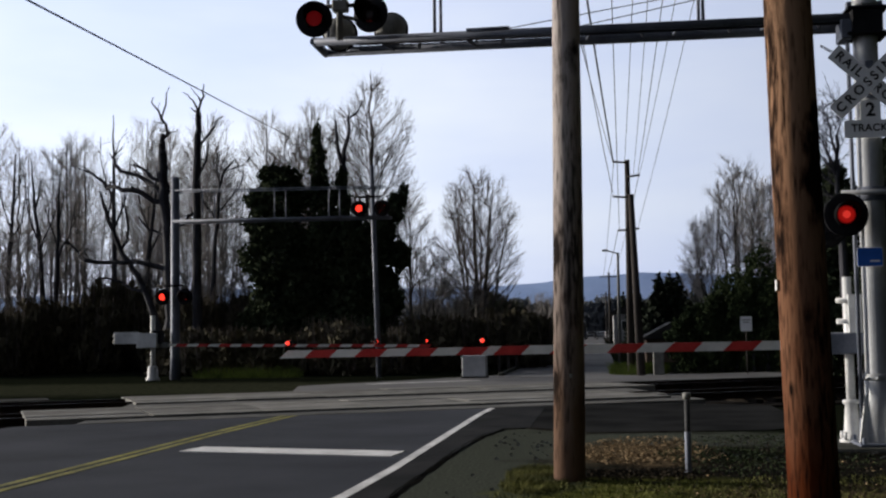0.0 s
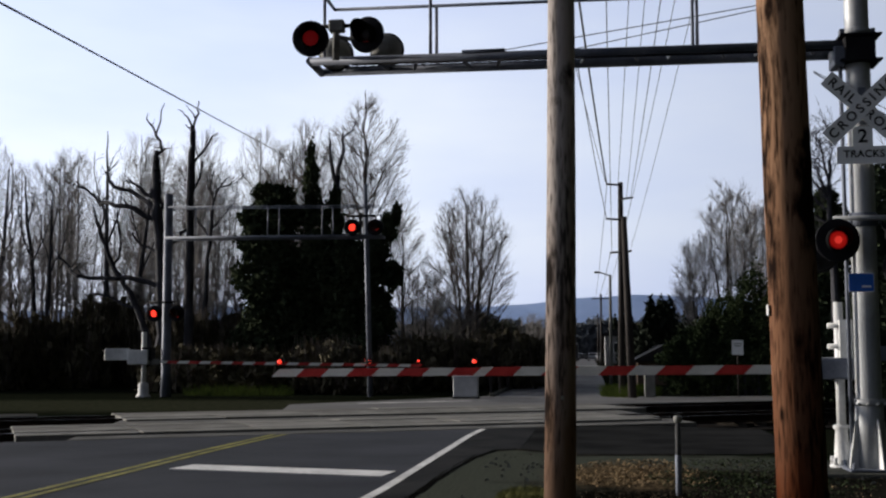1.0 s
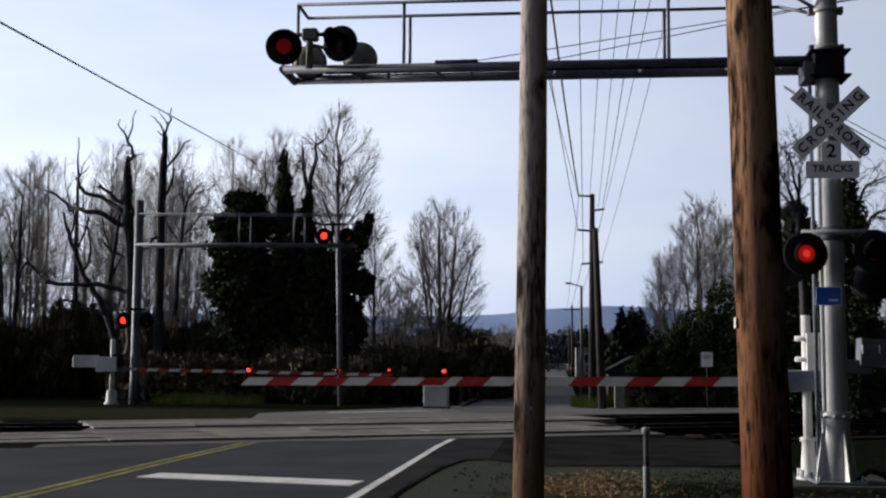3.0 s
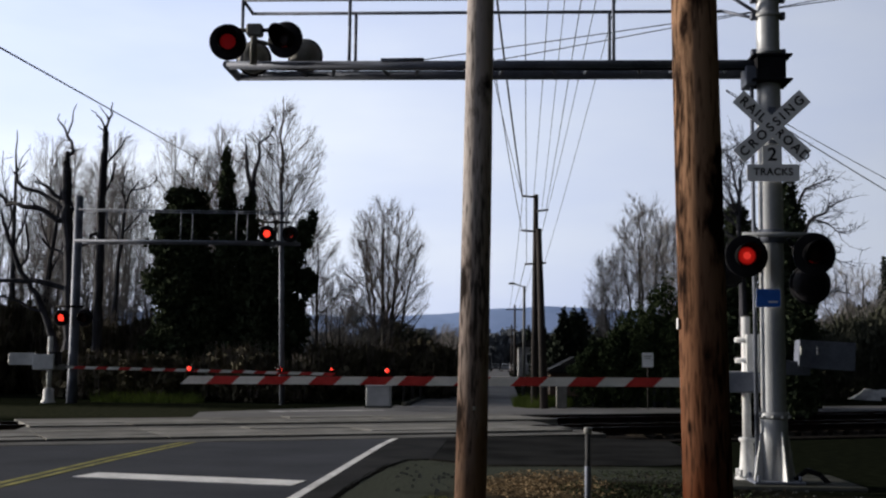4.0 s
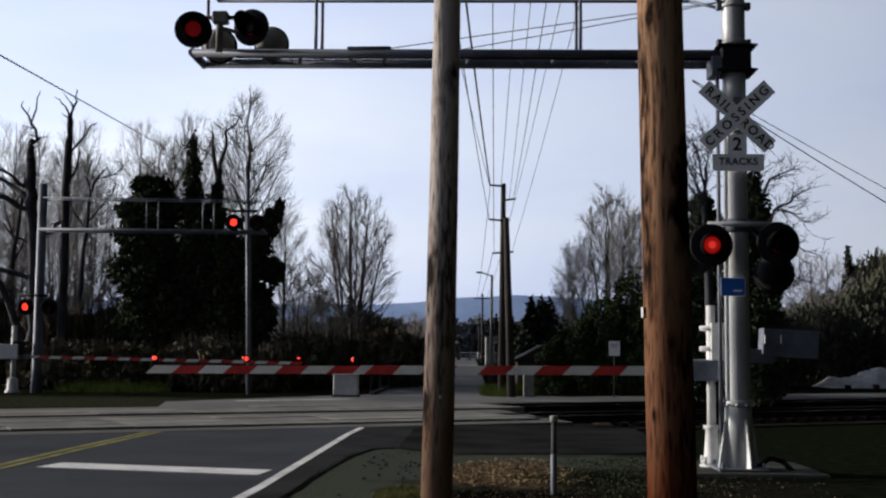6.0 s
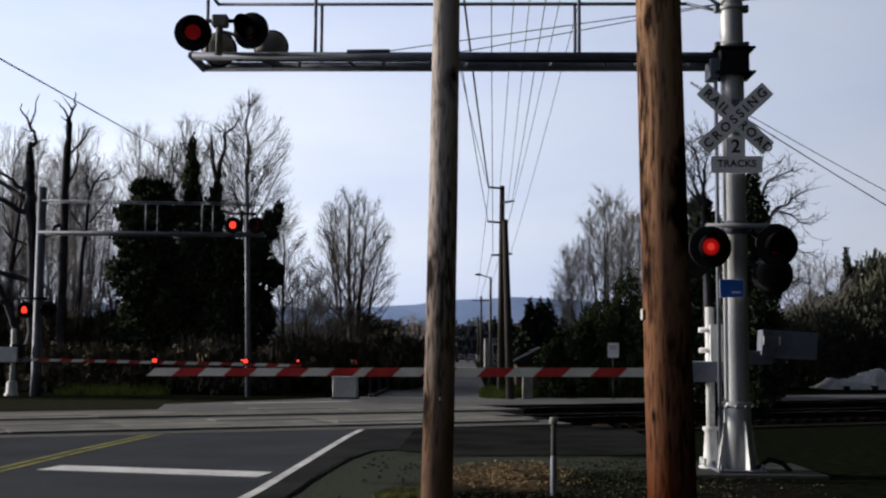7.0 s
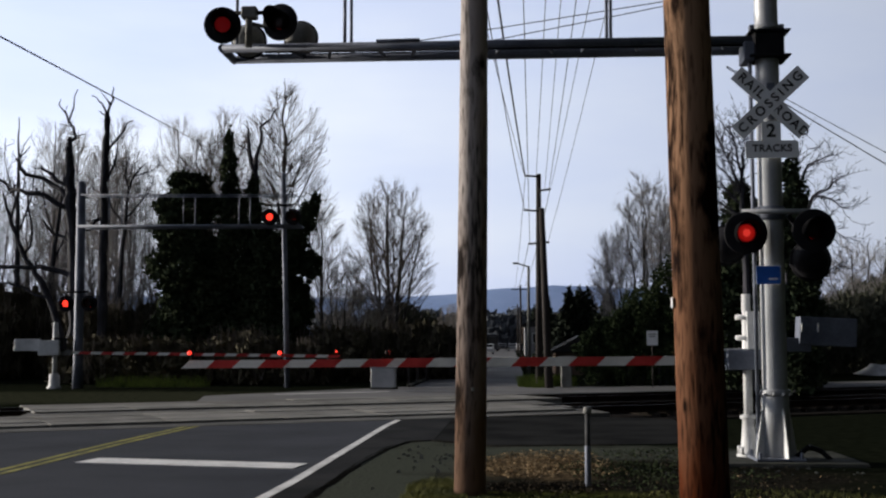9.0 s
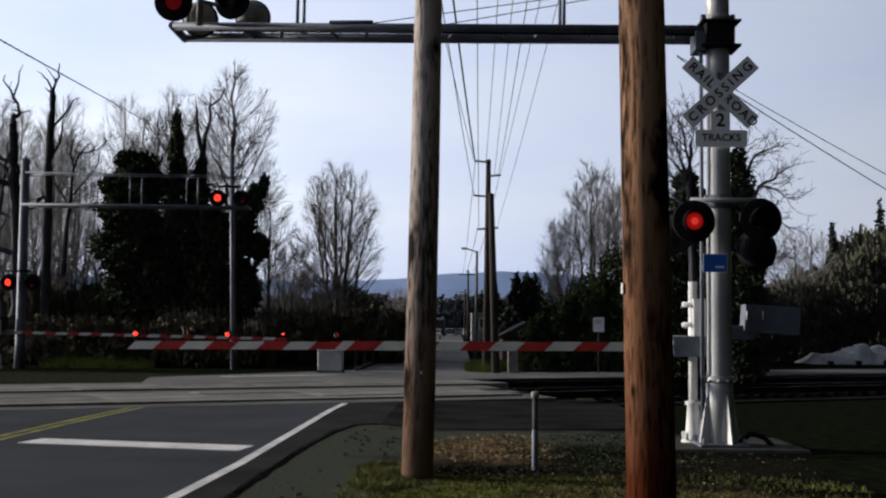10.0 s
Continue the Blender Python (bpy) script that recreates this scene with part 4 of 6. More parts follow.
# ---------------------------------------------------------------- timber poles, cables
def timber_pole(name, label, foot, top, r0, r1, material, seed):
    """A round pole with slight bends, checks and flats."""
    rnd = random.Random(seed)
    bm = bmesh.new()
    foot, top = Vector(foot), Vector(top)
    sides, steps = 30, 60
    rings = []
    for i in range(steps + 1):
        f = i / steps
        c = foot.lerp(top, f) + Vector((math.sin(f * 5 + seed) * 0.012, 0, 0))
        r = r0 + (r1 - r0) * f
        ring = []
        for k in range(sides):
            a = k * math.tau / sides
            wob = 1 + 0.018 * noise.noise(Vector((math.cos(a) * 2.2, math.sin(a) * 2.2, f * 16 + seed))) + 0.03 * noise.noise(Vector((a * 7, f * 3, seed)))
            ring.append(bm.verts.new(c + Vector((math.cos(a) * r * wob, math.sin(a) * r * wob, 0))))
        rings.append(ring)
    for i in range(steps):
        for k in range(sides):
            bm.faces.new((rings[i][k], rings[i][(k + 1) % sides], rings[i + 1][(k + 1) % sides], rings[i + 1][k])).smooth = True
    bm.faces.new(rings[0][::-1])
    bm.faces.new(rings[-1])
    holder = thing(name, label, "utility pole", group="timber utility poles")
    part("pole_shaft", bm, material, holder)
    return holder


pole_grey = timber_pole("utility_pole", "weathered grey-brown timber utility pole beside the gravel shoulder", (-0.40, 12.95, -0.1), (-0.22, 12.95, 11.0), 0.172, 0.125, POLE_GREY, 1)
pole_brown = timber_pole("utility_pole", "reddish-brown creosoted timber utility pole in the verge", (1.475, 9.0, -0.1), (1.33, 9.0, 11.0), 0.186, 0.145, POLE_BROWN, 2)
part("tag", box(1.257, 1.264, 8.95, 9.03, 1.865, 1.945, 0.002), WHITE_PAINT, pole_brown, "small white tag")
part("nail_tag", box(-0.36, -0.33, 12.775, 12.783, 1.10, 1.14, 0.002), GREY_BACK, pole_grey)
for p, x, y in ((pole_grey, -0.22, 12.95), (pole_brown, 1.33, 9.0)):
    part("crossarm", box(x - 1.25, x + 1.25, y - 0.06, y + 0.06, 10.3, 10.42, 0.01), FAR_WOOD, p)

POST_DARK = surface("post_metal", (0.03, 0.031, 0.034), (0.085, 0.087, 0.09), 0.6, 3, 0.1, 30, gloss=0.1)
post = thing("marker_post", "thin metal pipe post with a pale cap standing in the leaves", "post", pose(0.92, 13.75, 0))
part("pipe", rod((0, 0, -0.05), (0, 0, 0.84), 0.030, sides=14), POST_DARK, post)
part("sleeve", lathe([(0.031, -0.04), (0.036, -0.03), (0.036, 0.44), (0.031, 0.45)], 14), DULL_STEEL, post, "paler weathered lower sleeve")
part("cap", lathe([(0.038, 0.81), (0.046, 0.82), (0.048, 0.868), (0.034, 0.885)], 16), GREY_BACK, post)

# far line of poles down the street
pole_a = thing("utility_pole", "dark tall utility pole with crossarms beyond the tracks", "utility pole", pose(1.04, 43.7, 0), "far utility poles")
part("pole_shaft", rod((0, 0, 0), (0.05, 0, 7.78), 0.13, 0.09, 12), FAR_WOOD, pole_a)
for z, x0, x1 in ((7.72, -0.45, 0.05), (7.15, 0.05, 0.5), (6.45, -0.5, 0.05), (5.2, -0.36, 0.42)):
    part("crossarm", rod((x0, -0.1, z), (x1, -0.1, z + (0.06 if x1 > 0.3 else -0.05)), 0.04, sides=6), FAR_WOOD, pole_a)
pole_b = thing("utility_pole", "dark leaning utility pole close to another pole", "utility pole", pose(1.32, 42.6, 0), "far utility poles")
part("pole_shaft", rod((0.05, 0, 0), (-0.16, 0, 6.4), 0.15, 0.10, 12), FAR_WOOD, pole_b)
pole_c = thing("street_lamp", "thin grey street lamp pole with a curved arm", "street lamp", pose(0.85, 56, 0))
part("pole_shaft", rod((0, 0, 0), (0.02, 0, 5.2), 0.09, 0.06, 10), GREY_BACK, pole_c)
part("lamp_arm", rod((0.02, 0, 5.15), (-0.5, 0, 5.32), 0.03, sides=8), GREY_BACK, pole_c)
part("lamp_head", box(-0.72, -0.42, -0.1, 0.1, 5.27, 5.36, 0.03), GREY_BACK, pole_c)
for k, y in enumerate((120, 180)):
    p = thing("utility_pole", "distant thin utility pole along the street", "utility pole", pose(0.95, y, 0), "far utility poles")
    part("pole_shaft", rod((0, 0, 0), (0, 0, 7.4), 0.12, 0.09, 8), FAR_WOOD, p)
    part("crossarm", box(-0.9, 0.9, -0.05, 0.05, 6.9, 7.0), FAR_WOOD, p)
far_pole = thing("utility_pole", "thin grey pole standing in front of dark evergreens", "utility pole", pose(-8.2, 43.6, 0), "far utility poles")
part("pole_shaft", rod((0.06, 0, 0), (-0.16, 0, 7.9), 0.105, 0.085, 12), DULL_STEEL, far_pole)

# overhead cables of the street line
lines = thing("overhead_cable", "thin dark overhead cables running down the street", "cable")
for x_far, z_far, x_near, y_near, r in ((0.58, 7.70, -1.35, 12.95, 0.010), (0.6, 7.68, -0.7, 12.95, 0.024), (0.58, 6.42, -1.0, 12.95, 0.012), (0.75, 5.2, 0.15, 12.95, 0.010),
                                         (1.0, 7.7, 0.75, 12.95, 0.009), (1.3, 7.2, 1.0, 9.0, 0.008), (1.45, 7.2, 1.45, 9.0, 0.010), (1.52, 7.22, 1.9, 9.0, 0.008), (1.4, 5.25, 2.3, 9.0, 0.007)):
    cable("cable", (x_far, 43.6, z_far), (x_near, y_near, 10.42), 0.35, r, lines)
for x, z in ((0.6, 7.65), (1.5, 7.2), (0.7, 5.2)):
    cable("cable", (x, 43.6, z), (x - 0.2, 120, 6.95), 0.5, 0.012, lines)
left_line = thing("overhead_cable", "single overhead cable crossing the road towards the trees", "cable")
d = Vector((-13.01 + 7.61, 35, 10.07 - 6.16)) / 35
a = Vector((-7.61, 15, 6.16))
cable("cable", a - d * 14, a + d * 36, -0.02, 0.017, left_line)
cross_lines = thing("overhead_cable", "pair of slack cables passing behind the signal arm", "cable")
cable("cable", (-2.7, 30, 9.25), (12.5, 30, 11.45), 0.0, 0.013, cross_lines)
cable("cable", (-0.6, 30, 9.25), (13.0, 30, 11.9), 0.05, 0.013, cross_lines)
side_pole = timber_pole("utility_pole", "timber pole that carries the service cables", (13.1, 25, -0.1), (13.1, 25, 7.5), 0.14, 0.11, FAR_WOOD, 3)
guy = thing("overhead_cable", "slack service cables descending beside the signal mast", "cable")
cable("cable", (4.6, 25, 7.35), (13.0, 25, 2.2), 0.12, 0.014, guy)
cable("cable", (4.6, 25, 7.38), (13.0, 25, 2.75), 0.10, 0.010, guy)


# ---------------------------------------------------------------- trees
class Twigs:
    """Collects tapered tubes as plain lists."""

    def __init__(self):
        self.v, self.f = [], []

    def tube(self, a, b, r0, r1, sides):
        d = b - a
        if d.length < 1e-5:
            return
        side = d.orthogonal().normalized()
        up = d.normalized().cross(side)
        n = len(self.v)
        for c, r in ((a, r0), (b, r1)):
            for k in range(sides):
                t = k * math.tau / sides
                self.v.append(c + side * (r * math.cos(t)) + up * (r * math.sin(t)))
        for k in range(sides):
            j = (k + 1) % sides
            self.f.append((n + k, n + j, n + sides + j, n + sides + k))

    def ribbon(self, a, b, r):
        """A flat twig tip."""
        side = (b - a).orthogonal().normalized() * r
        n = len(self.v)
        self.v += [a - side, a + side, b + side * 0.5, b - side * 0.5]
        self.f.append((n, n + 1, n + 2, n + 3))

    def mesh(self, name, material):
        me = bpy.data.meshes.new(name)
        me.from_pydata(self.v, [], self.f)
        me.materials.append(material)
        return me


def bare_tree_meshes(seed, height, width=3.0, leaders=1, low=0.25, limbs=24, rise=0.9, trunk_r=0.14, twig=0.0055, bend=0.035, sprays=8, tips=5, angle=(0.34, 0.62)):
    """Trunk and crown of a leafless tree: leaders with rising limbs that fork into ever finer twigs."""
    rnd = random.Random(seed)
    wood, crown = Twigs(), Twigs()

    def limb(bag, p, d, length, r0, r1, steps, sides, up, steady=1.0):
        """A bent tapered limb; returns the points along it and its directions."""
        pts, dirs = [p], [d]
        for s in range(steps):
            d = (d + Vector((rnd.gauss(0, bend * steady), rnd.gauss(0, bend * steady), rnd.gauss(0, bend * 0.6) + up))).normalized()
            q = pts[-1] + d * (length / steps)
            if sides > 2:
                bag.tube(pts[-1], q, r0 + (r1 - r0) * s / steps, r0 + (r1 - r0) * (s + 1) / steps, sides)
            else:
                bag.ribbon(pts[-1], q, r0)
            pts.append(q)
            dirs.append(d)
        return pts, dirs

    def off(d, tilt):
        side = Matrix.Rotation(rnd.uniform(0, math.tau), 3, d) @ d.orthogonal().normalized()
        return (side * math.sin(tilt) + d * math.cos(tilt)).normalized()

    for k in range(leaders):
        q = 0.0 if k == 0 else math.sqrt(k / (leaders - 1))
        a = k * 2.4 + rnd.uniform(-0.3, 0.3)
        lean = q * 0.42 * width / height
        tall = height * (1 - 0.24 * q * q) * rnd.uniform(0.96, 1.0)
        start = Vector((math.cos(a), math.sin(a), 0)) * (0.15 * q)
        pts, dirs = limb(wood, start, Vector((math.cos(a) * lean * 1.2, math.sin(a) * lean * 1.2, 1)).normalized(), tall, trunk_r * (1 - 0.35 * q), 0.015, 14, 7, 0.01, 0.35)
        for n in range(limbs):
            f = low + (0.97 - low) * (n + rnd.random()) / limbs
            i = min(13, int(f * 14))
            p = pts[i].lerp(pts[i + 1], f * 14 - i)
            g = (f - low) / (1 - low)
            if leaders == 1:
                reach = width * 0.5 * (0.25 + 2.2 * g * (1 - g) + 0.35 * (1 - g)) * rnd.uniform(0.75, 1.15)
            else:
                reach = width * 0.62 / math.sqrt(leaders) * (0.45 + 0.75 * (1 - g)) * rnd.uniform(0.7, 1.15)
            tilt = rnd.uniform(*angle)
            length = reach / math.sin(tilt) * 1.15
            r = max(0.02, trunk_r * (1 - f) * 0.42)
            p2, d2 = limb(wood if r > 0.03 else crown, p, off(dirs[i], tilt), length, r, twig * 1.2, 5, 5, 0.07 * rise)
            for m in range(sprays):
                t = rnd.uniform(0.25, 1.0) * 5
                i2 = min(4, int(t))
                q = p2[i2].lerp(p2[i2 + 1], t - i2)
                p3, d3 = limb(crown, q, off(d2[i2 + 1], rnd.uniform(0.25, 0.6)), length * rnd.uniform(0.3, 0.55), twig * 1.5, twig, 3, 3, 0.06 * rise)
                for w in range(tips):
                    i3 = rnd.randrange(3)
                    p4, d4 = limb(crown, p3[i3].lerp(p3[i3 + 1], rnd.random()), off(d3[i3 + 1], rnd.uniform(0.3, 0.65)), length * rnd.uniform(0.16, 0.34), twig * 1.1, twig * 0.7, 2, 2, 0.05 * rise)
                    limb(crown, p4[1], off(d4[1], rnd.uniform(0.4, 0.8)), length * rnd.uniform(0.06, 0.12), twig * 0.9, twig * 0.6, 1, 2, 0.05)
    high = [p for p in crown.v if p.z > height * 0.5]
    shear = sum(high, Vector()) / len(high)
    shear = Vector((shear.x / shear.z, shear.y / shear.z, 0))
    top = max(p.z for p in crown.v)
    for bag in (wood, crown):
        bag.v = [p - shear * p.z for p in bag.v]
    for bag in (wood, crown):
        bag.v = [p * (height / top) for p in bag.v]
    return wood, crown


def crown_tree_meshes(seed, height, radius, base, stems=1, limbs=20, branches=8, twigs=6, tips=3, trunk_r=0.13, angle=(0.45, 0.75), fine=0.0075, low=0.3, wobble=0.05, widest=0.42, spread=0.8):
    """Trunk and crown of a leafless tree: stems, limbs, branches and twigs that end at an egg-shaped outline."""
    rnd = random.Random(seed)
    wood, crown = Twigs(), Twigs()
    middle = base + (height - base) * widest

    def inside(p, loose):
        v = (p.z - middle) / ((height - middle) if p.z > middle else (middle - base))
        return (p.x * p.x + p.y * p.y) / radius ** 2 + v * v < loose * loose

    def grow(bag, p, d, length, r0, r1, steps, sides, up, loose):
        pts, dirs = [p], [d]
        for s in range(steps):
            d = (d + Vector((rnd.gauss(0, wobble), rnd.gauss(0, wobble), rnd.gauss(0, wobble * 0.5) + up))).normalized()
            q = pts[-1] + d * (length / steps)
            if s and not inside(q, loose):
                break
            ra, rb = r0 + (r1 - r0) * s / steps, r0 + (r1 - r0) * (s + 1) / steps
            if sides > 2:
                bag.tube(pts[-1], q, ra, rb, sides)
            else:
                bag.ribbon(pts[-1], q, ra)
            pts.append(q)
            dirs.append(d)
        return pts, dirs

    def along(pts, dirs, f):
        i = min(len(pts) - 2, int(f * (len(pts) - 1)))
        return pts[i].lerp(pts[i + 1], min(1.0, f * (len(pts) - 1) - i)), dirs[i + 1]

    def off(d, tilt, turn):
        side = Matrix.Rotation(turn, 3, d) @ d.orthogonal().normalized()
        return (side * math.sin(tilt) + d * math.cos(tilt)).normalized()

    for k in range(stems):
        q = 0.0 if stems == 1 else math.sqrt((k + 0.5) / stems)
        a = k * 2.4 + seed
        goal = Vector((math.cos(a) * radius * spread * q, math.sin(a) * radius * spread * q, height * (1.0 - 0.3 * q * q)))
        foot = Vector((math.cos(a), math.sin(a), 0)) * (0.18 * q)
        lean = (goal - foot)
        pts, dirs = [foot], [lean.normalized()]
        for s in range(14):
            f = (s + 1) / 14
            p = foot + Vector((lean.x * f ** 0.9, lean.y * f ** 0.9, lean.z * f)) + Vector((rnd.gauss(0, 0.05), rnd.gauss(0, 0.05), 0))
            thick = trunk_r * (1 - 0.3 * q)
            wood.tube(pts[-1], p, thick * (1 - s / 14) ** 0.8 + 0.012, thick * (1 - f) ** 0.8 + 0.012, 7)
            dirs.append((p - pts[-1]).normalized())
            pts.append(p)
        for n in range(limbs):
            f = low + (0.97 - low) * (n + rnd.random()) / limbs
            p, d = along(pts, dirs, f)
            r = max(0.018, trunk_r * (1 - f) * 0.45)
            loose = rnd.uniform(0.86, 1.05)
            reach = min(radius * 2.6, height * 0.36) * rnd.uniform(0.75, 1.2) * (1.2 - 0.8 * f)
            p2, d2 = grow(wood if r > 0.035 else crown, p, off(d, rnd.uniform(*angle), n * 2.4 + rnd.uniform(-.5, .5)), reach, r, fine * 1.4, 7, 5, 0.025, loose)
            if len(p2) < 3:
                continue
            length = (p2[-1] - p2[0]).length
            for m in range(branches):
                f2 = 0.15 + 0.85 * (m + rnd.random()) / branches
                p, d = along(p2, d2, f2)
                p3, d3 = grow(crown, p, off(d, rnd.uniform(0.35, 0.65), rnd.uniform(0, math.tau)), length * rnd.uniform(0.32, 0.6) * (1.25 - 0.6 * f2), fine * 1.9, fine * 1.1, 4, 3, 0.05, loose + 0.03)
                for w in range(twigs):
                    p, d = along(p3, d3, rnd.uniform(0.2, 1.0)) if len(p3) > 1 else (p3[0], d3[0])
                    p4, d4 = grow(crown, p, off(d, rnd.uniform(0.3, 0.6), rnd.uniform(0, math.tau)), length * rnd.uniform(0.2, 0.36), fine * 1.15, fine * 0.8, 2, 3, 0.04, loose + 0.07)
                    for _ in range(tips if len(p4) > 2 else 0):
                        q4 = p4[1].lerp(p4[2], rnd.random())
                        crown.ribbon(q4, q4 + off(d4[2], rnd.uniform(0.3, 0.8), rnd.uniform(0, math.tau)) * rnd.uniform(0.25, 0.6), fine * 0.7)
    return wood, crown


def tree_kind(name, label, seed, height, group, bark=BARK, twigs_of=TWIG, **kw):
    wood, crown = crown_tree_meshes(seed, height, **kw) if "radius" in kw else bare_tree_meshes(seed, height, **kw)
    tree = thing(name, label, "tree", group=group)
    part("trunk", wood.mesh("trunk", bark), None, tree)
    part("crown", crown.mesh("crown", twigs_of), None, tree, "fine leafless twigs")
    return tree


def leaf_mesh(name, material, blobs, count, size, seed, sky_gap=0.25):
    """Many small leaf sprays gathered in uneven clumps; blobs are (centre, radii)."""
    rnd = np.random.RandomState(seed)
    vol = np.array([r[0] * r[1] * r[2] for _, r in blobs]) ** 0.67
    share = (vol / vol.sum() * count).astype(int)
    centres = []
    for (c, r), n in zip(blobs, share):
        d = rnd.normal(size=(n, 3))
        d /= np.linalg.norm(d, axis=1)[:, None]
        lump = 1 + 0.22 * np.sin(d[:, 0] * 5 + c[0]) * np.cos(d[:, 2] * 6 + c[1]) + 0.14 * np.sin(d[:, 1] * 11 + d[:, 2] * 9)
        rad = (rnd.uniform(0.15, 1, n) ** 0.33) * lump
        centres.append(np.array(c) + d * rad[:, None] * np.array(r))
    p = np.concatenate(centres)
    p = p[p[:, 2] > 0.02]
    n = len(p)
    a = rnd.normal(size=(n, 3))
    a /= np.linalg.norm(a, axis=1)[:, None]
    b = np.cross(a, rnd.normal(size=(n, 3)))
    b /= np.linalg.norm(b, axis=1)[:, None]
    s = (size * rnd.uniform(0.5, 1.3, n))[:, None]
    quads = np.stack([p - a * s, p + b * s * 0.45, p + a * s, p - b * s * 0.45], 1).reshape(-1, 3)
    me = bpy.data.meshes.new(name)
    me.vertices.add(len(quads))
    me.vertices.foreach_set("co", quads.ravel().astype(np.float32))
    me.loops.add(len(quads))
    me.loops.foreach_set("vertex_index", np.arange(len(quads), dtype=np.int32))
    me.polygons.add(n)
    me.polygons.foreach_set("loop_start", np.arange(0, len(quads), 4, dtype=np.int32))
    me.update(calc_edges=True)
    me.validate()
    me.materials.append(material)
    return me


def shrub(name, label, category, at, blobs, count, size, material, seed, group="", stem_height=None):
    """An evergreen shrub or tree: short stems and a clumped crown."""
    ob = thing(name, label, category, at, group)
    stems = Twigs()
    rnd = random.Random(seed)
    for c, r in blobs:
        base = Vector((c[0] * 0.55, c[1] * 0.55, 0))
        mid = Vector(c) + Vector((rnd.uniform(-.2, .2), rnd.uniform(-.2, .2), r[2] * 0.4))
        stems.tube(base, base.lerp(mid, 0.5) + Vector((rnd.uniform(-.1, .1), 0, 0)), 0.05 + 0.02 * r[2], 0.05, 5)
        stems.tube(base.lerp(mid, 0.5), mid, 0.05, 0.02, 5)
    part("trunk", stems.mesh("trunk", DARK_BARK), None, ob)
    part("crown", leaf_mesh("crown", material, blobs, count, size, seed), None, ob)
    return ob


def conifer(name, label, at, height, width, seed, material=FIR, count=5000, size=0.3):
    """A fir: a straight trunk and tiers of drooping sprays."""
    ob = thing(name, label, "tree", at, "dark firs")
    rnd = random.Random(seed)
    stems = Twigs()
    stems.tube(Vector((0, 0, 0)), Vector((0, 0, height)), 0.02 * height, 0.02, 7)
    blobs = []
    tiers = 14
    for k in range(tiers):
        f = k / (tiers - 1)
        r = width * (1 - f) * rnd.uniform(0.8, 1.15) + 0.15
        z = height * (0.08 + 0.90 * f)
        for j in range(5):
            a = j * math.tau / 5 + k
            blobs.append(((math.cos(a) * r * 0.55, math.sin(a) * r * 0.55, z - r * 0.15), (r * 0.5, r * 0.5, height * 0.045)))
            stems.tube(Vector((0, 0, z)), Vector((math.cos(a) * r, math.sin(a) * r, z - r * 0.25)), 0.04, 0.015, 3)
    part("trunk", stems.mesh("trunk", DARK_BARK), None, ob)
    part("crown", leaf_mesh("crown", material, blobs, count, size, seed), None, ob)
    return ob


# leafless trees: a few kinds, then copies
kinds = [
    tree_kind("bare_tree", "tall slender leafless tree with grey upright twigs", 11, 14.0, "winter wood", bark=HAZE_BARK, twigs_of=HAZE_TWIG, radius=2.2, base=2.5, limbs=20, branches=6, twigs=4, tips=2, fine=0.006, trunk_r=0.12, angle=(0.4, 0.7)),
    tree_kind("bare_tree", "tall slender leafless tree with grey upright twigs", 23, 15.0, "winter wood", bark=HAZE_BARK, twigs_of=HAZE_TWIG, radius=2.4, base=3.0, limbs=20, branches=6, twigs=4, tips=2, fine=0.006, trunk_r=0.13, low=0.35, angle=(0.4, 0.75)),
    tree_kind("bare_tree", "two-stemmed leafless tree with grey upright twigs", 37, 13.0, "winter wood", bark=HAZE_BARK, twigs_of=HAZE_TWIG, radius=2.5, base=2.5, stems=3, limbs=10, branches=6, twigs=4, tips=2, fine=0.006, trunk_r=0.11, angle=(0.35, 0.65)),
]
rnd = random.Random(8)
places = []
for k in range(44):
    places.append((-48 + k * 0.69 + rnd.uniform(-0.8, 0.8), rnd.uniform(62, 92)))
for k in range(5):
    places.append((-23 + k * 1.7 + rnd.uniform(-0.7, 0.7), rnd.uniform(66, 84)))
for k, (x, y) in enumerate(places):
    src = kinds[k % 3]
    height = rnd.uniform(0.90, 1.1) * (y / 80) * (1.07 if x < -20 else 0.94)
    m = Matrix.Translation((x, y, -0.05)) @ pose(0, 0, 0, 0, 0, rnd.uniform(0, 360)) @ Matrix.Scale(height, 4)
    if k < 3:
        src.matrix_basis = m
    else:
        other = copy_thing(src, Matrix.Translation((x, y, -0.05)) @ pose(0, 0, 0, 0, 0, rnd.uniform(0, 360)))
        other.scale = (height * 0.95, height * 0.95, height)

round_a = tree_kind("bare_tree", "broad round-crowned leafless tree with fine grey twigs", 52, 14.1, "street trees", radius=3.5, base=1.4, stems=9, limbs=11, branches=7, twigs=4, tips=2, trunk_r=0.17, fine=0.0085, low=0.16, angle=(0.45, 0.85), widest=0.5, spread=0.78)
round_a.matrix_basis = pose(-9.1, 90, 0, 0, 0, 20)
tall = tree_kind("bare_tree", "tall leafless tree with a pale straight trunk and spreading twigs", 66, 15.2, "trees behind the evergreens", radius=2.7, base=3.6, limbs=30, branches=8, twigs=5, tips=2, trunk_r=0.2, fine=0.0065, low=0.33, angle=(0.55, 0.85))
tall.matrix_basis = pose(-11.5, 60, 0, 0, 0, 70)
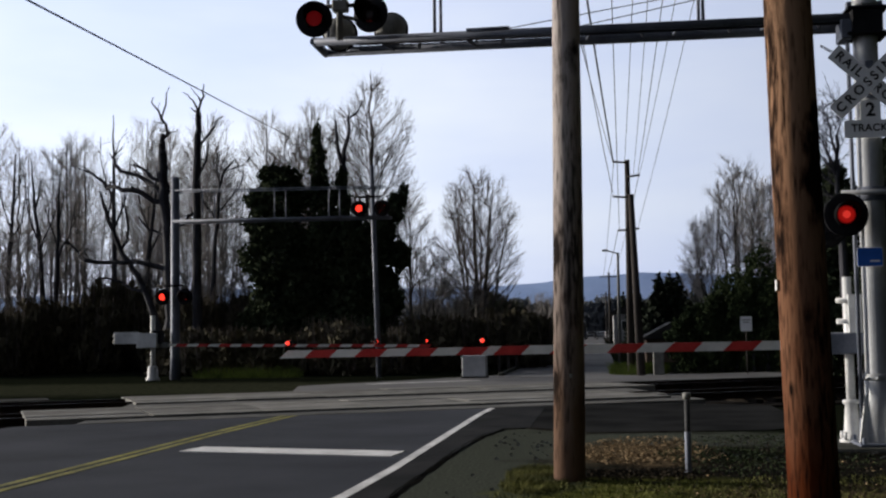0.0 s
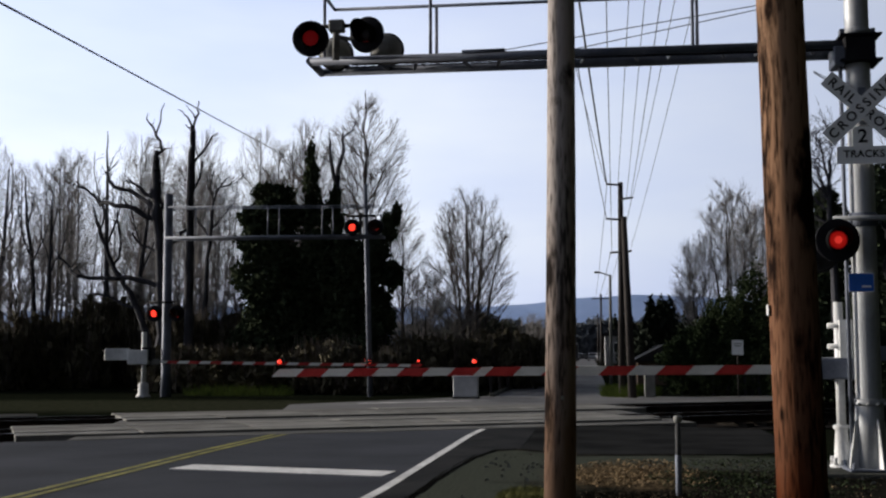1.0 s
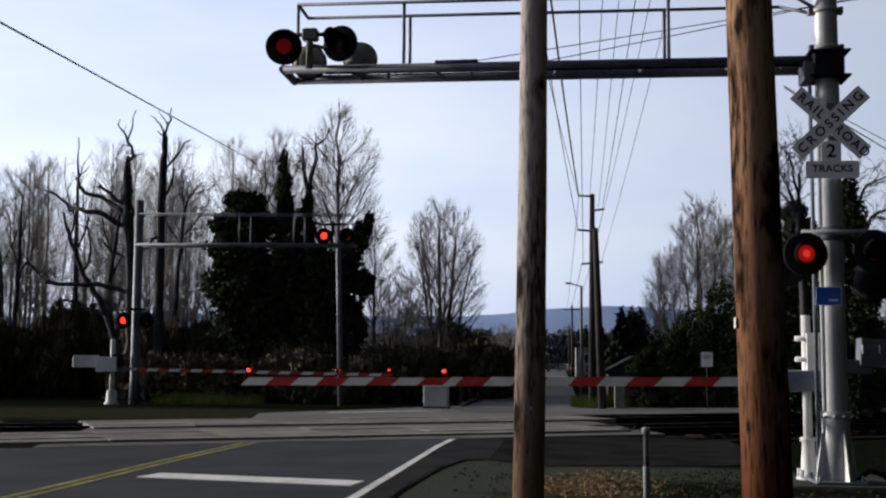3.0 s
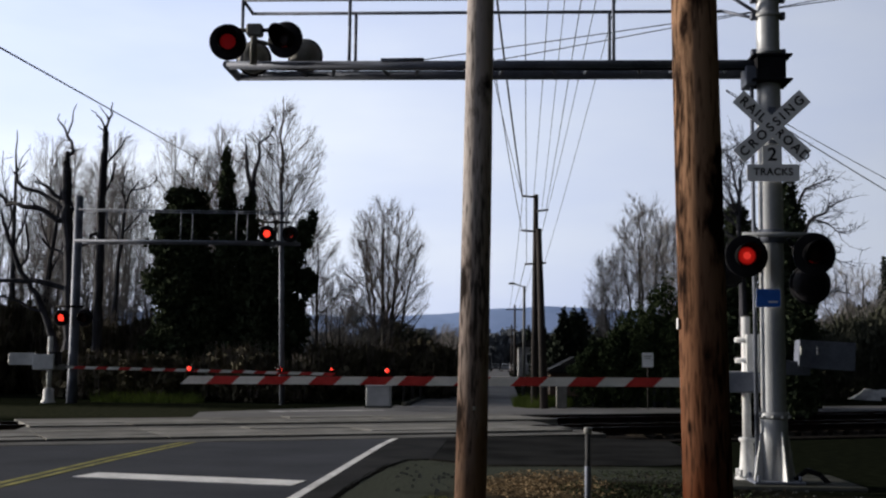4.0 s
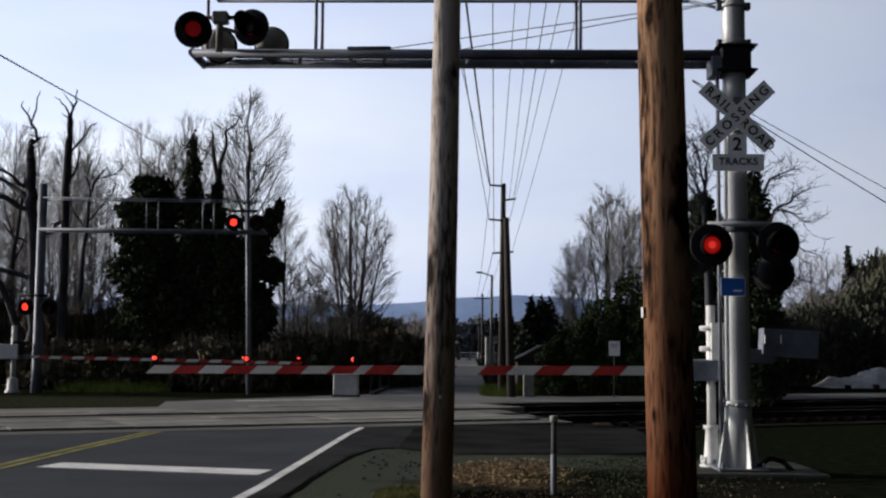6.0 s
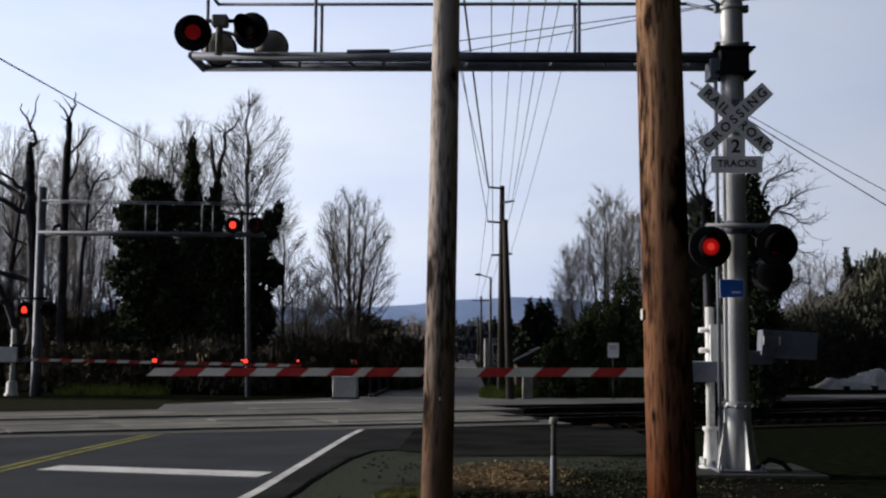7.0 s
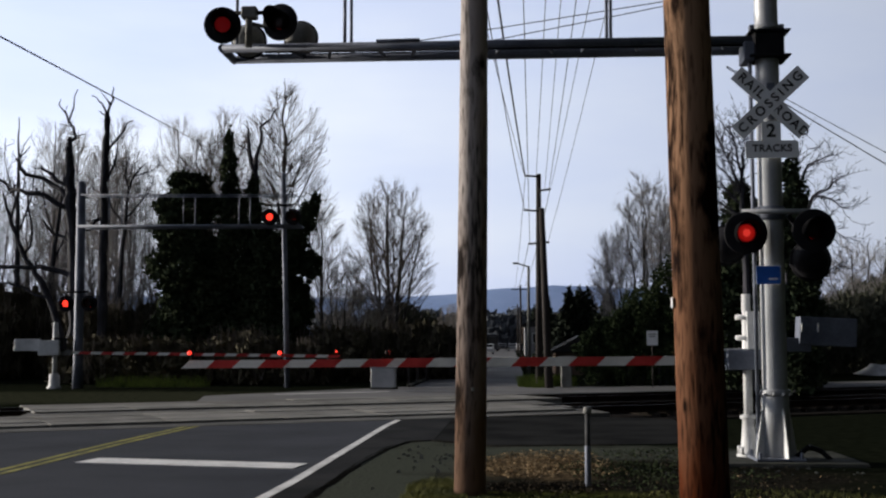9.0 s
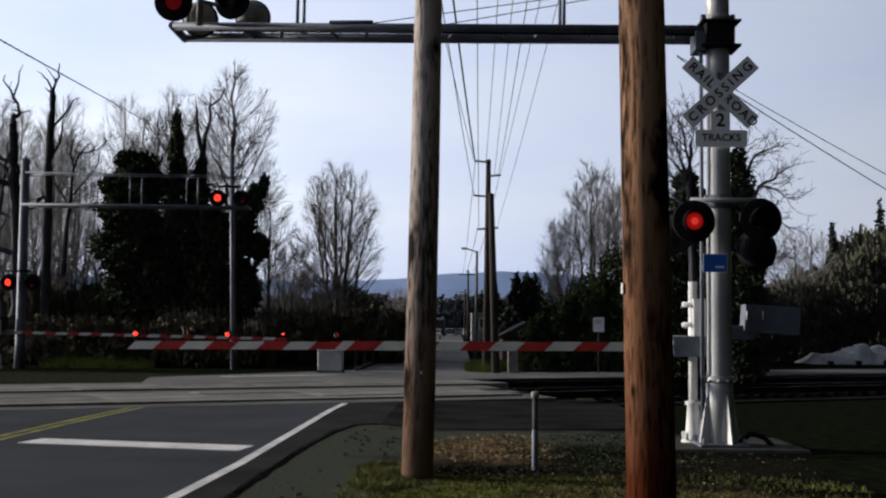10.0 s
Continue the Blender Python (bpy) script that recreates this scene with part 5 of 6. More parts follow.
for x, y, s, a in ((-14.6, 62, 0.86, 10), (-12.6, 66, 0.9, 200), (-16.8, 66, 0.9, 300), (-9.7, 61, 0.58, 120)):
    other = copy_thing(tall, pose(x, y, 0, 0, 0, a))
    other.scale = (s, s, s)
low_tree = tree_kind("bare_tree", "low bushy leafless tree with tangled pale twigs", 71, 6.6, "low thicket trees", twigs_of=HAZE_TWIG, radius=2.7, base=0.6, stems=7, limbs=8, branches=6, twigs=4, tips=2, trunk_r=0.06, fine=0.007, low=0.15, angle=(0.4, 0.8))
low_tree.matrix_basis = pose(-9.6, 66, 0)
for x, y, s, a in ((-8.4, 69, 0.8, 40), (-5.0, 110, 0.8, 120), (-24, 58, 1.1, 10), (-28.5, 57, 1.2, 77), (-33, 60, 1.2, 200), (-20.5, 58, 1.0, 260), (-17.6, 60, 1.1, 333), (9.8, 47, 1.0, 10), (23, 80, 1.3, 210)):
    other = copy_thing(low_tree, pose(x, y, 0, 0, 0, a))
    other.scale = (s, s, s)
right_tree = tree_kind("bare_tree", "leafless tree with upright reddish-grey twigs behind a hedge", 83, 10.4, "trees behind the hedge", twigs_of=HAZE_TWIG, radius=1.75, base=2.6, stems=5, limbs=12, branches=6, twigs=5, tips=2, trunk_r=0.09, fine=0.0065, angle=(0.35, 0.65))
right_tree.matrix_basis = pose(6.9, 60, 0, 0, 0, 30)
for x, y, s, a in ((5.3, 62, 0.74, 130), (8.6, 64, 0.95, 250), (10.5, 61, 0.9, 10)):
    other = copy_thing(right_tree, pose(x, y, 0, 0, 0, a))
    other.scale = (s, s, s)

def snag(label, at, trunk, limbs, seed, twiggy=0, name="dead_tree", group="dead trees"):
    """A dead or crooked tree: a thick trunk with heavy bent limbs, and side twigs where it lives. Points are (x, z, radius)."""
    rnd = random.Random(seed)
    wood = Twigs()
    pts = [(Vector((x, 0, z)), r) for x, z, r in trunk]
    last, r_last = pts[0]
    for (a, ra), (b, rb) in zip(pts, pts[1:]):
        for k in range(1, 6):
            f = k / 5
            p = a.lerp(b, f) + (Vector((rnd.uniform(-.04, .04), rnd.uniform(-.04, .04), 0)) if k < 5 else Vector())
            r = (ra + (rb - ra) * f) * (rnd.uniform(0.86, 1.14) if k < 5 else 1)
            wood.tube(last, p, r_last, r, 9)
            last, r_last = p, r
    ob = thing(name, label, "tree", at, group)
    part("trunk", wood.mesh("trunk", DARK_BARK), None, ob)
    for limb in limbs:
        wood = Twigs()
        pts = [(Vector((x, rnd.uniform(-0.4, 0.4) if k and limb[0][2] > 0.06 else 0, z)), r) for k, (x, z, r) in enumerate(limb)]
        for (a, ra), (b, rb) in zip(pts, pts[1:]):
            mid = a.lerp(b, 0.5) + Vector((rnd.uniform(-.12, .12), rnd.uniform(-.1, .1), rnd.uniform(-.12, .12)))
            wood.tube(a, mid, ra, (ra + rb) / 2, 7)
            wood.tube(mid, b, (ra + rb) / 2, rb, 7)
            for _ in range(twiggy):
                p, d = a.lerp(b, rnd.random()), (b - a).normalized()
                for step in range(4):
                    d = (d + Vector((rnd.gauss(0, 0.45), rnd.gauss(0, 0.45), rnd.gauss(0.06, 0.4)))).normalized()
                    q = p + d * rnd.uniform(0.14, 0.32)
                    wood.tube(p, q, 0.014 - 0.0025 * step, 0.0115 - 0.0025 * step, 3)
                    for _ in range(2):
                        e = (d + Vector((rnd.gauss(0, 0.6), rnd.gauss(0, 0.6), rnd.gauss(0.1, 0.5)))).normalized()
                        wood.tube(q, q + e * rnd.uniform(0.12, 0.36), 0.008, 0.004, 3)
                    p = q
            for _ in range(2 if ra > 0.055 and not twiggy else 0):
                end = b + Vector((rnd.uniform(-0.5, 0.5), rnd.uniform(-.4, .4), rnd.uniform(-0.1, 0.6)))
                wood.tube(mid.lerp(b, rnd.random()), end, 0.035, 0.012, 4)
        part("limb", wood.mesh("limb", DARK_BARK), None, ob)
    return ob


snag("dead dark tree with a broken trunk and long crooked limbs", pose(-18.64, 50.0, 0),
     [(0.25, 0, 0.34), (0.12, 3, 0.27), (0.06, 5.2, 0.25), (-0.18, 7.5, 0.24), (-0.2, 9.0, 0.22), (-0.27, 10.0, 0.16), (-0.25, 10.5, 0.07)],
     [[(-0.3, 7.85, 0.12), (-1.05, 8.45, 0.11), (-1.55, 8.8, 0.09), (-2.1, 8.9, 0.08), (-2.4, 9.3, 0.07), (-2.6, 9.6, 0.05)],
      [(-0.3, 7.5, 0.13), (-0.95, 7.77, 0.12), (-1.55, 8.05, 0.11), (-2.3, 8.2, 0.09), (-3.0, 8.2, 0.08), (-3.4, 8.7, 0.06), (-3.9, 9.0, 0.04)],
      [(-0.3, 8.4, 0.09), (-0.95, 8.86, 0.08), (-1.45, 9.15, 0.05)],
      [(0.0, 8.0, 0.12), (0.35, 7.98, 0.11), (0.65, 7.9, 0.09)],
      [(-0.1, 4.5, 0.12), (-0.95, 4.8, 0.11), (-1.6, 4.93, 0.10), (-2.3, 4.9, 0.09), (-3.7, 5.0, 0.08), (-4.3, 5.4, 0.06), (-4.75, 5.85, 0.04)],
      [(-0.2, 6.0, 0.07), (-0.9, 6.3, 0.05), (-1.3, 6.9, 0.03)],
      [(-0.22, 10.3, 0.08), (-0.14, 10.7, 0.07), (-0.33, 11.15, 0.055), (-0.5, 11.7, 0.035), (-0.75, 12.2, 0.018)],
      [(-0.33, 11.1, 0.045), (-0.1, 11.8, 0.035), (0.06, 12.6, 0.015)], [(-0.4, 11.4, 0.02), (-0.38, 11.9, 0.01)]], 5)
snag("dark leaning leafless tree beside the broken one", pose(-18.64, 51.0, 0),
     [(-0.6, 0, 0.17), (-0.85, 2.2, 0.15), (-1.4, 3.6, 0.14), (-1.85, 4.45, 0.13), (-2.6, 5.55, 0.11), (-3.2, 7.0, 0.09), (-3.55, 8.2, 0.04)],
     [[(-2.6, 5.5, 0.07), (-2.3, 6.5, 0.06), (-2.35, 7.6, 0.04), (-2.2, 8.6, 0.02)],
      [(-1.4, 3.6, 0.06), (-2.6, 4.1, 0.05), (-3.6, 4.3, 0.03)],
      [(-3.2, 7.0, 0.05), (-3.0, 7.9, 0.04), (-3.1, 8.8, 0.02)]], 15, 2)
snag("dead bluish-grey tree trunk with short broken branches", pose(-17.58, 50.6, 0),
     [(0.1, 0, 0.26), (0.03, 4, 0.19), (0.03, 7.8, 0.165), (0.06, 10.0, 0.15), (0.12, 11.3, 0.13), (0.12, 11.7, 0.09)],
     [[(0.12, 11.6, 0.06), (0.28, 12.1, 0.05), (0.3, 12.4, 0.035), (0.34, 12.8, 0.015)], [(0.1, 11.6, 0.05), (-0.1, 12.0, 0.04), (-0.3, 12.2, 0.03), (-0.6, 12.45, 0.015)],
      [(0.08, 11.5, 0.04), (-0.25, 11.75, 0.02)], [(0.1, 9.9, 0.06), (0.6, 10.55, 0.05), (1.0, 11.2, 0.035), (1.27, 11.3, 0.015)], [(0.03, 8.3, 0.06), (0.48, 9.4, 0.05), (0.6, 10.1, 0.025)],
      [(0.03, 7.3, 0.08), (-0.35, 6.9, 0.07), (-0.75, 6.5, 0.05)]], 6)
snag("grey leafless tree with a leaning trunk and twiggy top", pose(-18.2, 55.0, 0),
     [(-0.3, 0, 0.14), (-0.1, 3.5, 0.12), (0.0, 5.5, 0.10), (0.3, 8.9, 0.06), (0.6, 9.6, 0.04), (1.1, 10.1, 0.02)],
     [[(0.3, 8.8, 0.04), (0.1, 9.5, 0.03), (0.3, 10.4, 0.02)], [(0.2, 7.5, 0.04), (0.9, 8.3, 0.03), (1.5, 9.3, 0.02)], [(0.1, 7.0, 0.04), (-0.5, 8.0, 0.03), (-0.8, 9.2, 0.02)], [(0.6, 9.5, 0.03), (1.3, 9.7, 0.02), (1.9, 10.2, 0.01)]], 16, 6, "bare_tree", "trees behind the evergreens")
for x, y, top, lean, seed in ((-26.1, 55, 9.6, 0.1, 21), (-27.4, 56, 10.6, -0.6, 22), (-23.6, 56, 12.6, -0.1, 23), (-22.3, 57, 10.4, 0.5, 24), (-29.6, 57, 11.0, 0.3, 25)):
    snag("slim dark leafless trunk at the edge of the wood", pose(x, y, 0),
         [(-lean * 0.5, 0, 0.16), (0, top * 0.5, 0.12), (lean * 0.7, top * 0.8, 0.07), (lean, top, 0.02)],
         [[(lean * 0.2, top * 0.55, 0.05), (lean * 0.2 + 0.6, top * 0.68, 0.035), (lean * 0.2 + 0.9, top * 0.85, 0.015)], [(lean * 0.4, top * 0.62, 0.05), (lean * 0.4 - 0.5, top * 0.76, 0.03), (lean * 0.4 - 0.7, top * 0.92, 0.015)],
          [(lean * 0.6, top * 0.75, 0.04), (lean * 0.6 + 0.3, top * 0.9, 0.02)]], seed, 4, "bare_tree", "trunks at the wood's edge")
snag("dead forked trunk rising from the evergreens", pose(-11.4, 52.6, 0),
     [(0.0, 0, 0.3), (0.0, 8, 0.22), (0.05, 9.6, 0.14)],
     [[(0.0, 9.2, 0.10), (-0.2, 10.4, 0.08), (-0.22, 11.2, 0.05)], [(0.05, 9.2, 0.11), (0.25, 10.6, 0.08), (0.3, 11.3, 0.06), (0.85, 12.2, 0.03)]], 7)

# crooked leafless trees behind the near mast
snag("leafless tree with crooked spreading branches behind an ivy-clad tree", pose(9.15, 38.9, 0),
     [(0.0, 0, 0.2), (0.08, 2.6, 0.17), (0.08, 4.4, 0.14), (-0.1, 6.0, 0.11), (-0.3, 7.4, 0.06)],
     [[(0.08, 5.5, 0.07), (0.66, 6.28, 0.055), (1.1, 6.5, 0.04), (1.35, 6.75, 0.03), (1.55, 6.85, 0.015)], [(0.0, 6.4, 0.06), (0.4, 7.1, 0.045), (0.7, 7.4, 0.035), (1.35, 7.65, 0.015)],
      [(-0.1, 6.8, 0.05), (0.15, 7.4, 0.03), (0.3, 7.8, 0.015)], [(0.08, 5.4, 0.06), (0.6, 5.55, 0.045), (1.0, 5.2, 0.03), (1.6, 4.95, 0.015)], [(0.08, 3.3, 0.05), (0.5, 3.55, 0.04), (1.0, 3.72, 0.03), (1.5, 4.1, 0.015)],
      [(0.66, 6.25, 0.035), (1.2, 6.2, 0.025), (1.55, 5.9, 0.012)], [(0.08, 4.6, 0.05), (0.7, 5.0, 0.035), (1.25, 5.8, 0.02)]], 31, 5, "bare_tree", "trees behind the mast")
snag("leafless tree with a dense fan of twigs behind ivy", pose(7.45, 38.5, 0),
     [(0.2, 0, 0.16), (0.1, 4.0, 0.12), (0.0, 6.2, 0.08), (0.05, 7.6, 0.03)],
     [[(0.0, 6.2, 0.04), (-0.35, 7.3, 0.03), (-0.8, 8.4, 0.012)], [(0.0, 6.3, 0.04), (-0.4, 6.9, 0.03), (-0.9, 7.4, 0.012)], [(0.05, 6.9, 0.04), (-0.15, 7.8, 0.03), (-0.45, 8.6, 0.012)], [(0.0, 6.0, 0.04), (-0.5, 6.5, 0.03), (-0.85, 6.75, 0.012)],
      [(0.05, 7.2, 0.03), (0.15, 7.9, 0.02), (0.1, 8.5, 0.01)], [(0.0, 5.6, 0.04), (-0.6, 6.0, 0.03), (-0.95, 6.2, 0.012)], [(0.05, 6.8, 0.03), (-0.5, 7.7, 0.02), (-0.6, 8.2, 0.01)]], 32, 9, "bare_tree", "trees behind the mast")

# the dark ivy-clad evergreens
shrub("ivy_tree", "black-green ivy-covered evergreen tree with a rounded top", "tree", pose(-14.2, 52, 0),
      [((0.2, 0, 2.0), (1.8, 1.5, 2.4)), ((-0.1, 0, 5.0), (1.5, 1.4, 1.9)), ((-0.7, 0, 6.6), (0.85, 0.8, 0.9)), ((0.0, 0, 7.5), (1.05, 1.0, 1.1)), ((-0.95, -0.2, 7.7), (0.55, 0.5, 0.5)), ((0.35, -0.2, 8.5), (0.75, 0.7, 0.6)), ((-0.35, 0, 8.8), (0.6, 0.6, 0.45)), ((1.0, 0, 7.7), (0.55, 0.5, 0.45)), ((1.2, 0, 4.0), (1.2, 1.2, 1.8))], 24000, 0.15, IVY, 1, "ivy-clad evergreens")
shrub("ivy_tree", "black-green ivy-covered tree with a narrow spire", "tree", pose(-12.15, 52, 0),
      [((0, 0, 2.0), (1.6, 1.5, 2.6)), ((0.1, 0, 5.0), (1.1, 1.0, 1.9)), ((-0.1, 0, 7.3), (0.62, 0.6, 1.5)), ((-0.25, 0, 9.2), (0.36, 0.35, 1.3)), ((-0.28, 0, 10.4), (0.17, 0.17, 0.9)), ((0.75, 0, 7.0), (0.55, 0.5, 1.1)), ((0.8, 0, 8.3), (0.28, 0.28, 0.7)), ((-0.9, 0, 5.4), (0.7, 0.6, 0.9)), ((1.0, 0, 3.5), (1.1, 1.2, 2.4))], 20000, 0.14, IVY, 2, "ivy-clad evergreens")
shrub("ivy_tree", "black-green ivy-covered evergreen with ragged side growth", "tree", pose(-9.8, 51.5, 0),
      [((-0.2, 0, 2.0), (1.4, 1.4, 2.2)), ((-0.4, 0, 4.4), (1.2, 1.1, 1.5)), ((0.45, 0, 6.3), (0.6, 0.6, 0.75)), ((0.95, 0, 7.1), (0.42, 0.4, 0.7)), ((1.1, 0, 5.0), (0.5, 0.5, 0.6)), ((0.6, 0, 3.8), (0.5, 0.5, 0.6)), ((-0.9, 0, 6.0), (0.75, 0.7, 0.8)), ((1.35, 0, 7.75), (0.2, 0.2, 0.45)), ((0.2, 0, 5.4), (0.7, 0.6, 0.7)), ((0.85, 0, 3.0), (0.35, 0.3, 0.45))], 20000, 0.14, IVY, 3, "ivy-clad evergreens")
shrub("ivy_tree", "dark ivy-covered tree behind the signal mast", "tree", pose(9.1, 38.2, 0),
      [((0, 0, 1.6), (0.75, 0.9, 1.8)), ((0.1, 0, 3.2), (0.6, 0.7, 0.9)), ((0.25, 0, 4.2), (0.55, 0.5, 0.65)), ((0.0, 0, 5.0), (0.5, 0.5, 0.9)), ((-0.05, 0, 6.0), (0.42, 0.4, 0.9)), ((-0.15, 0, 6.9), (0.25, 0.25, 0.6)), ((0.5, 0, 4.2), (0.32, 0.35, 0.45)), ((-0.9, 0, 2.2), (0.7, 0.7, 1.2)), ((-0.6, 0, 5.0), (0.5, 0.5, 1.2))], 22000, 0.10, IVY, 4, "ivy-clad evergreens")
shrub("ivy_tree", "dark ivy-covered bushy tree between hedge and mast", "tree", pose(7.55, 40.0, 0),
      [((0, 0, 1.8), (1.0, 0.9, 2.0)), ((0.1, 0, 4.2), (0.75, 0.8, 1.5)), ((0.15, 0, 5.7), (0.55, 0.6, 0.9)), ((0.05, 0, 6.5), (0.38, 0.4, 0.45)), ((-0.5, 0, 3.2), (0.7, 0.7, 1.2))], 18000, 0.11, IVY, 5, "ivy-clad evergreens")

# the hedge right of the street
rnd = random.Random(12)
for k, (x, y, top) in enumerate(((3.6, 46.5, 2.6), (4.7, 46, 3.7), (5.8, 45.5, 4.7), (6.9, 45, 4.6), (8.2, 45.5, 4.2), (9.6, 46.5, 3.6))):
    blobs = [((0, 0, top * 0.3), (1.0, 0.9, top * 0.36)), ((0.1, 0, top * 0.66), (0.8, 0.8, top * 0.34)), ((-0.4, -0.3, top * 0.5), (0.7, 0.6, top * 0.3)), ((0.5, -0.3, top * 0.42), (0.7, 0.6, top * 0.32))]
    shrub("evergreen_shrub", "dense dark green evergreen shrub in a tall hedge", "shrub", pose(x, y, 0), blobs, 16000, 0.075, HEDGE, 40 + k, "tall hedge")

# undergrowth below the wood, and along the street
under = []
for k in range(28):
    x = -46 + k * 1.55 + rnd.uniform(-0.4, 0.4)
    if -17 < x < -8.4:
        y, top = rnd.uniform(46.5, 48), rnd.uniform(1.2, 2.4)
    else:
        y, top = rnd.uniform(50, 58), rnd.uniform(2.5, 4.2) if x < -17 else rnd.uniform(1.8, 2.5)
    under.append((x, y, top))
for k in range(7):
    under.append((-19.5 + k * 0.95, rnd.uniform(55.5, 58), rnd.uniform(2.6, 3.5)))
for k in range(6):
    under.append((-8.5 + k * 1.05, rnd.uniform(54, 62), rnd.uniform(1.7, 2.3)))
for k in range(5):
    under.append((-5.2 - 0.2 * k, 66 + k * 14, rnd.uniform(2.0, 2.7)))
for k, (x, y, top) in enumerate(under):
    if k < 3:
        blobs = [((0, 0, 0.35), (1.2, 1.0, 0.42)), ((-0.5, 0.1, 0.62), (0.75, 0.7, 0.34)), ((0.55, 0, 0.58), (0.7, 0.7, 0.40)), ((0.05, -0.2, 0.8), (0.5, 0.5, 0.22))]
        ob = shrub("bramble_bush", "dark tangled bramble and leafless undergrowth", "bush", pose(x, y, 0), blobs, 5000, 0.12, BRAMBLE, 60 + k, "undergrowth")
        under[k] = ob
        stalks = Twigs()
        r2 = random.Random(k)
        for _ in range(160):
            a = Vector((r2.uniform(-1.1, 1.1), r2.uniform(-.8, .8), 0.1))
            stalks.tube(a, a + Vector((r2.uniform(-.3, .3), r2.uniform(-.3, .3), r2.uniform(0.5, 1.1))), 0.012, 0.006, 3)
        part("thicket", stalks.mesh("thicket", TWIG), None, ob, "thin bare stalks")
        ob.scale = (1.3, 1.2, top)
    else:
        ob = copy_thing(under[k % 3], pose(x, y, 0, 0, 0, rnd.uniform(-30, 30) + 180 * (k % 2)))
        ob.scale = (1.3 * rnd.uniform(0.9, 1.2), 1.2, top)

# firs and far woods down the street
for k, (x, y, h, w) in enumerate(((4.6, 95, 5.9, 2.0), (5.7, 100, 6.3, 2.5), (6.8, 106, 6.5, 2.6), (7.9, 98, 6.0, 2.6), (3.9, 128, 6.5, 1.6), (3.4, 175, 7.0, 1.8), (31.2, 100, 10.5, 1.3), (35.2, 100, 12.4, 1.9))):
    conifer("fir_tree", "dark fir tree against the sky", pose(x, y, 0), h, w, 90 + k, count=4500, size=0.26)

# wooded rise to the right, and the far ends of the street
rnd = random.Random(31)
rise = None
for k in range(40):
    x, y = rnd.uniform(15, 62), rnd.uniform(88, 150)
    top = max(1.8, 4.6 + (x * 100 / y - 27) * 0.62)
    if x * 100 / y < 17:
        continue
    if rise is None:
        blobs = [((0, 0, 0.4), (1.0, 1.0, 0.45)), ((0.4, 0, 0.65), (0.7, 0.7, 0.34)), ((-0.5, 0, 0.6), (0.7, 0.7, 0.34)), ((0, 0, 0.8), (0.5, 0.5, 0.24))]
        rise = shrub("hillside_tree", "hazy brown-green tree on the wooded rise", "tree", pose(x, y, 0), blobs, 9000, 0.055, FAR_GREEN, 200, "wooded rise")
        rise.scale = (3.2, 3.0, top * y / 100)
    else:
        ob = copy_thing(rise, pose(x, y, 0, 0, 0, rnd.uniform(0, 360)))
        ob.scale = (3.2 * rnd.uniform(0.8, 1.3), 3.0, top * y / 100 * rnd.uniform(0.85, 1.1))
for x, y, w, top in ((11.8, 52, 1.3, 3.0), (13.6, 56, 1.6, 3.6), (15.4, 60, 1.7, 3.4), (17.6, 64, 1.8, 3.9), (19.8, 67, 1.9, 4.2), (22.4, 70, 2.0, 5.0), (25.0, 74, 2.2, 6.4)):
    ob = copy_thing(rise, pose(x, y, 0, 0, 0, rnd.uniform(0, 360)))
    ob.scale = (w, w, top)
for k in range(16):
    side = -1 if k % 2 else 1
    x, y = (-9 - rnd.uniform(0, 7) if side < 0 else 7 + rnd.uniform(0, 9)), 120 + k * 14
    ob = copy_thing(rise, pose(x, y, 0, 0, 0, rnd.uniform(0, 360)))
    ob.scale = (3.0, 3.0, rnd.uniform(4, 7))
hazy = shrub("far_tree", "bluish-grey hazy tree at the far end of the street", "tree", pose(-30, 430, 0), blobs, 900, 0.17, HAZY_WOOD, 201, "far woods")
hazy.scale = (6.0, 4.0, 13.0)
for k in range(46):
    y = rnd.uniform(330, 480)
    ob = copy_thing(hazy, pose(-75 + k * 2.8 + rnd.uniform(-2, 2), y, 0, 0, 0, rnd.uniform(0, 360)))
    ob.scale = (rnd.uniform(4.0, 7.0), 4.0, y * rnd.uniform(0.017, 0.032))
for k in range(7):
    ob = copy_thing(right_tree, pose(rnd.uniform(20, 40), rnd.uniform(88, 110), 0, 0, 0, rnd.uniform(0, 360)))
    s = rnd.uniform(0.55, 0.8)
    ob.scale = (s, s, s)

# unseen bank, added right of and behind the viewpoint to block sky light
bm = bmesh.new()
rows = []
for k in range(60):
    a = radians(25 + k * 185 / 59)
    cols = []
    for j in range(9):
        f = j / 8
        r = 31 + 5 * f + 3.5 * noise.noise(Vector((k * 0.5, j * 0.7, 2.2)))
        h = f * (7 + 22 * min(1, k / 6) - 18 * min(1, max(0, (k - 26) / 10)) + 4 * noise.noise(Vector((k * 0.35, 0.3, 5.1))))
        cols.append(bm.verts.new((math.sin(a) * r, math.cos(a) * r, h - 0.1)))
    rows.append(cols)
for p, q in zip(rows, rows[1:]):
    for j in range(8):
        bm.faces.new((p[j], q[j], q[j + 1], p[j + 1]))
tagged(part("sky_blocker_bank", bm, BLOCKER_GREEN), "unseen dark bank added beside and behind the viewpoint to block sky light", "bank", kind="structure")

# ridge at the end of the valley, its blue haze painted in and faintly glowing
bm = bmesh.new()
ridge = []
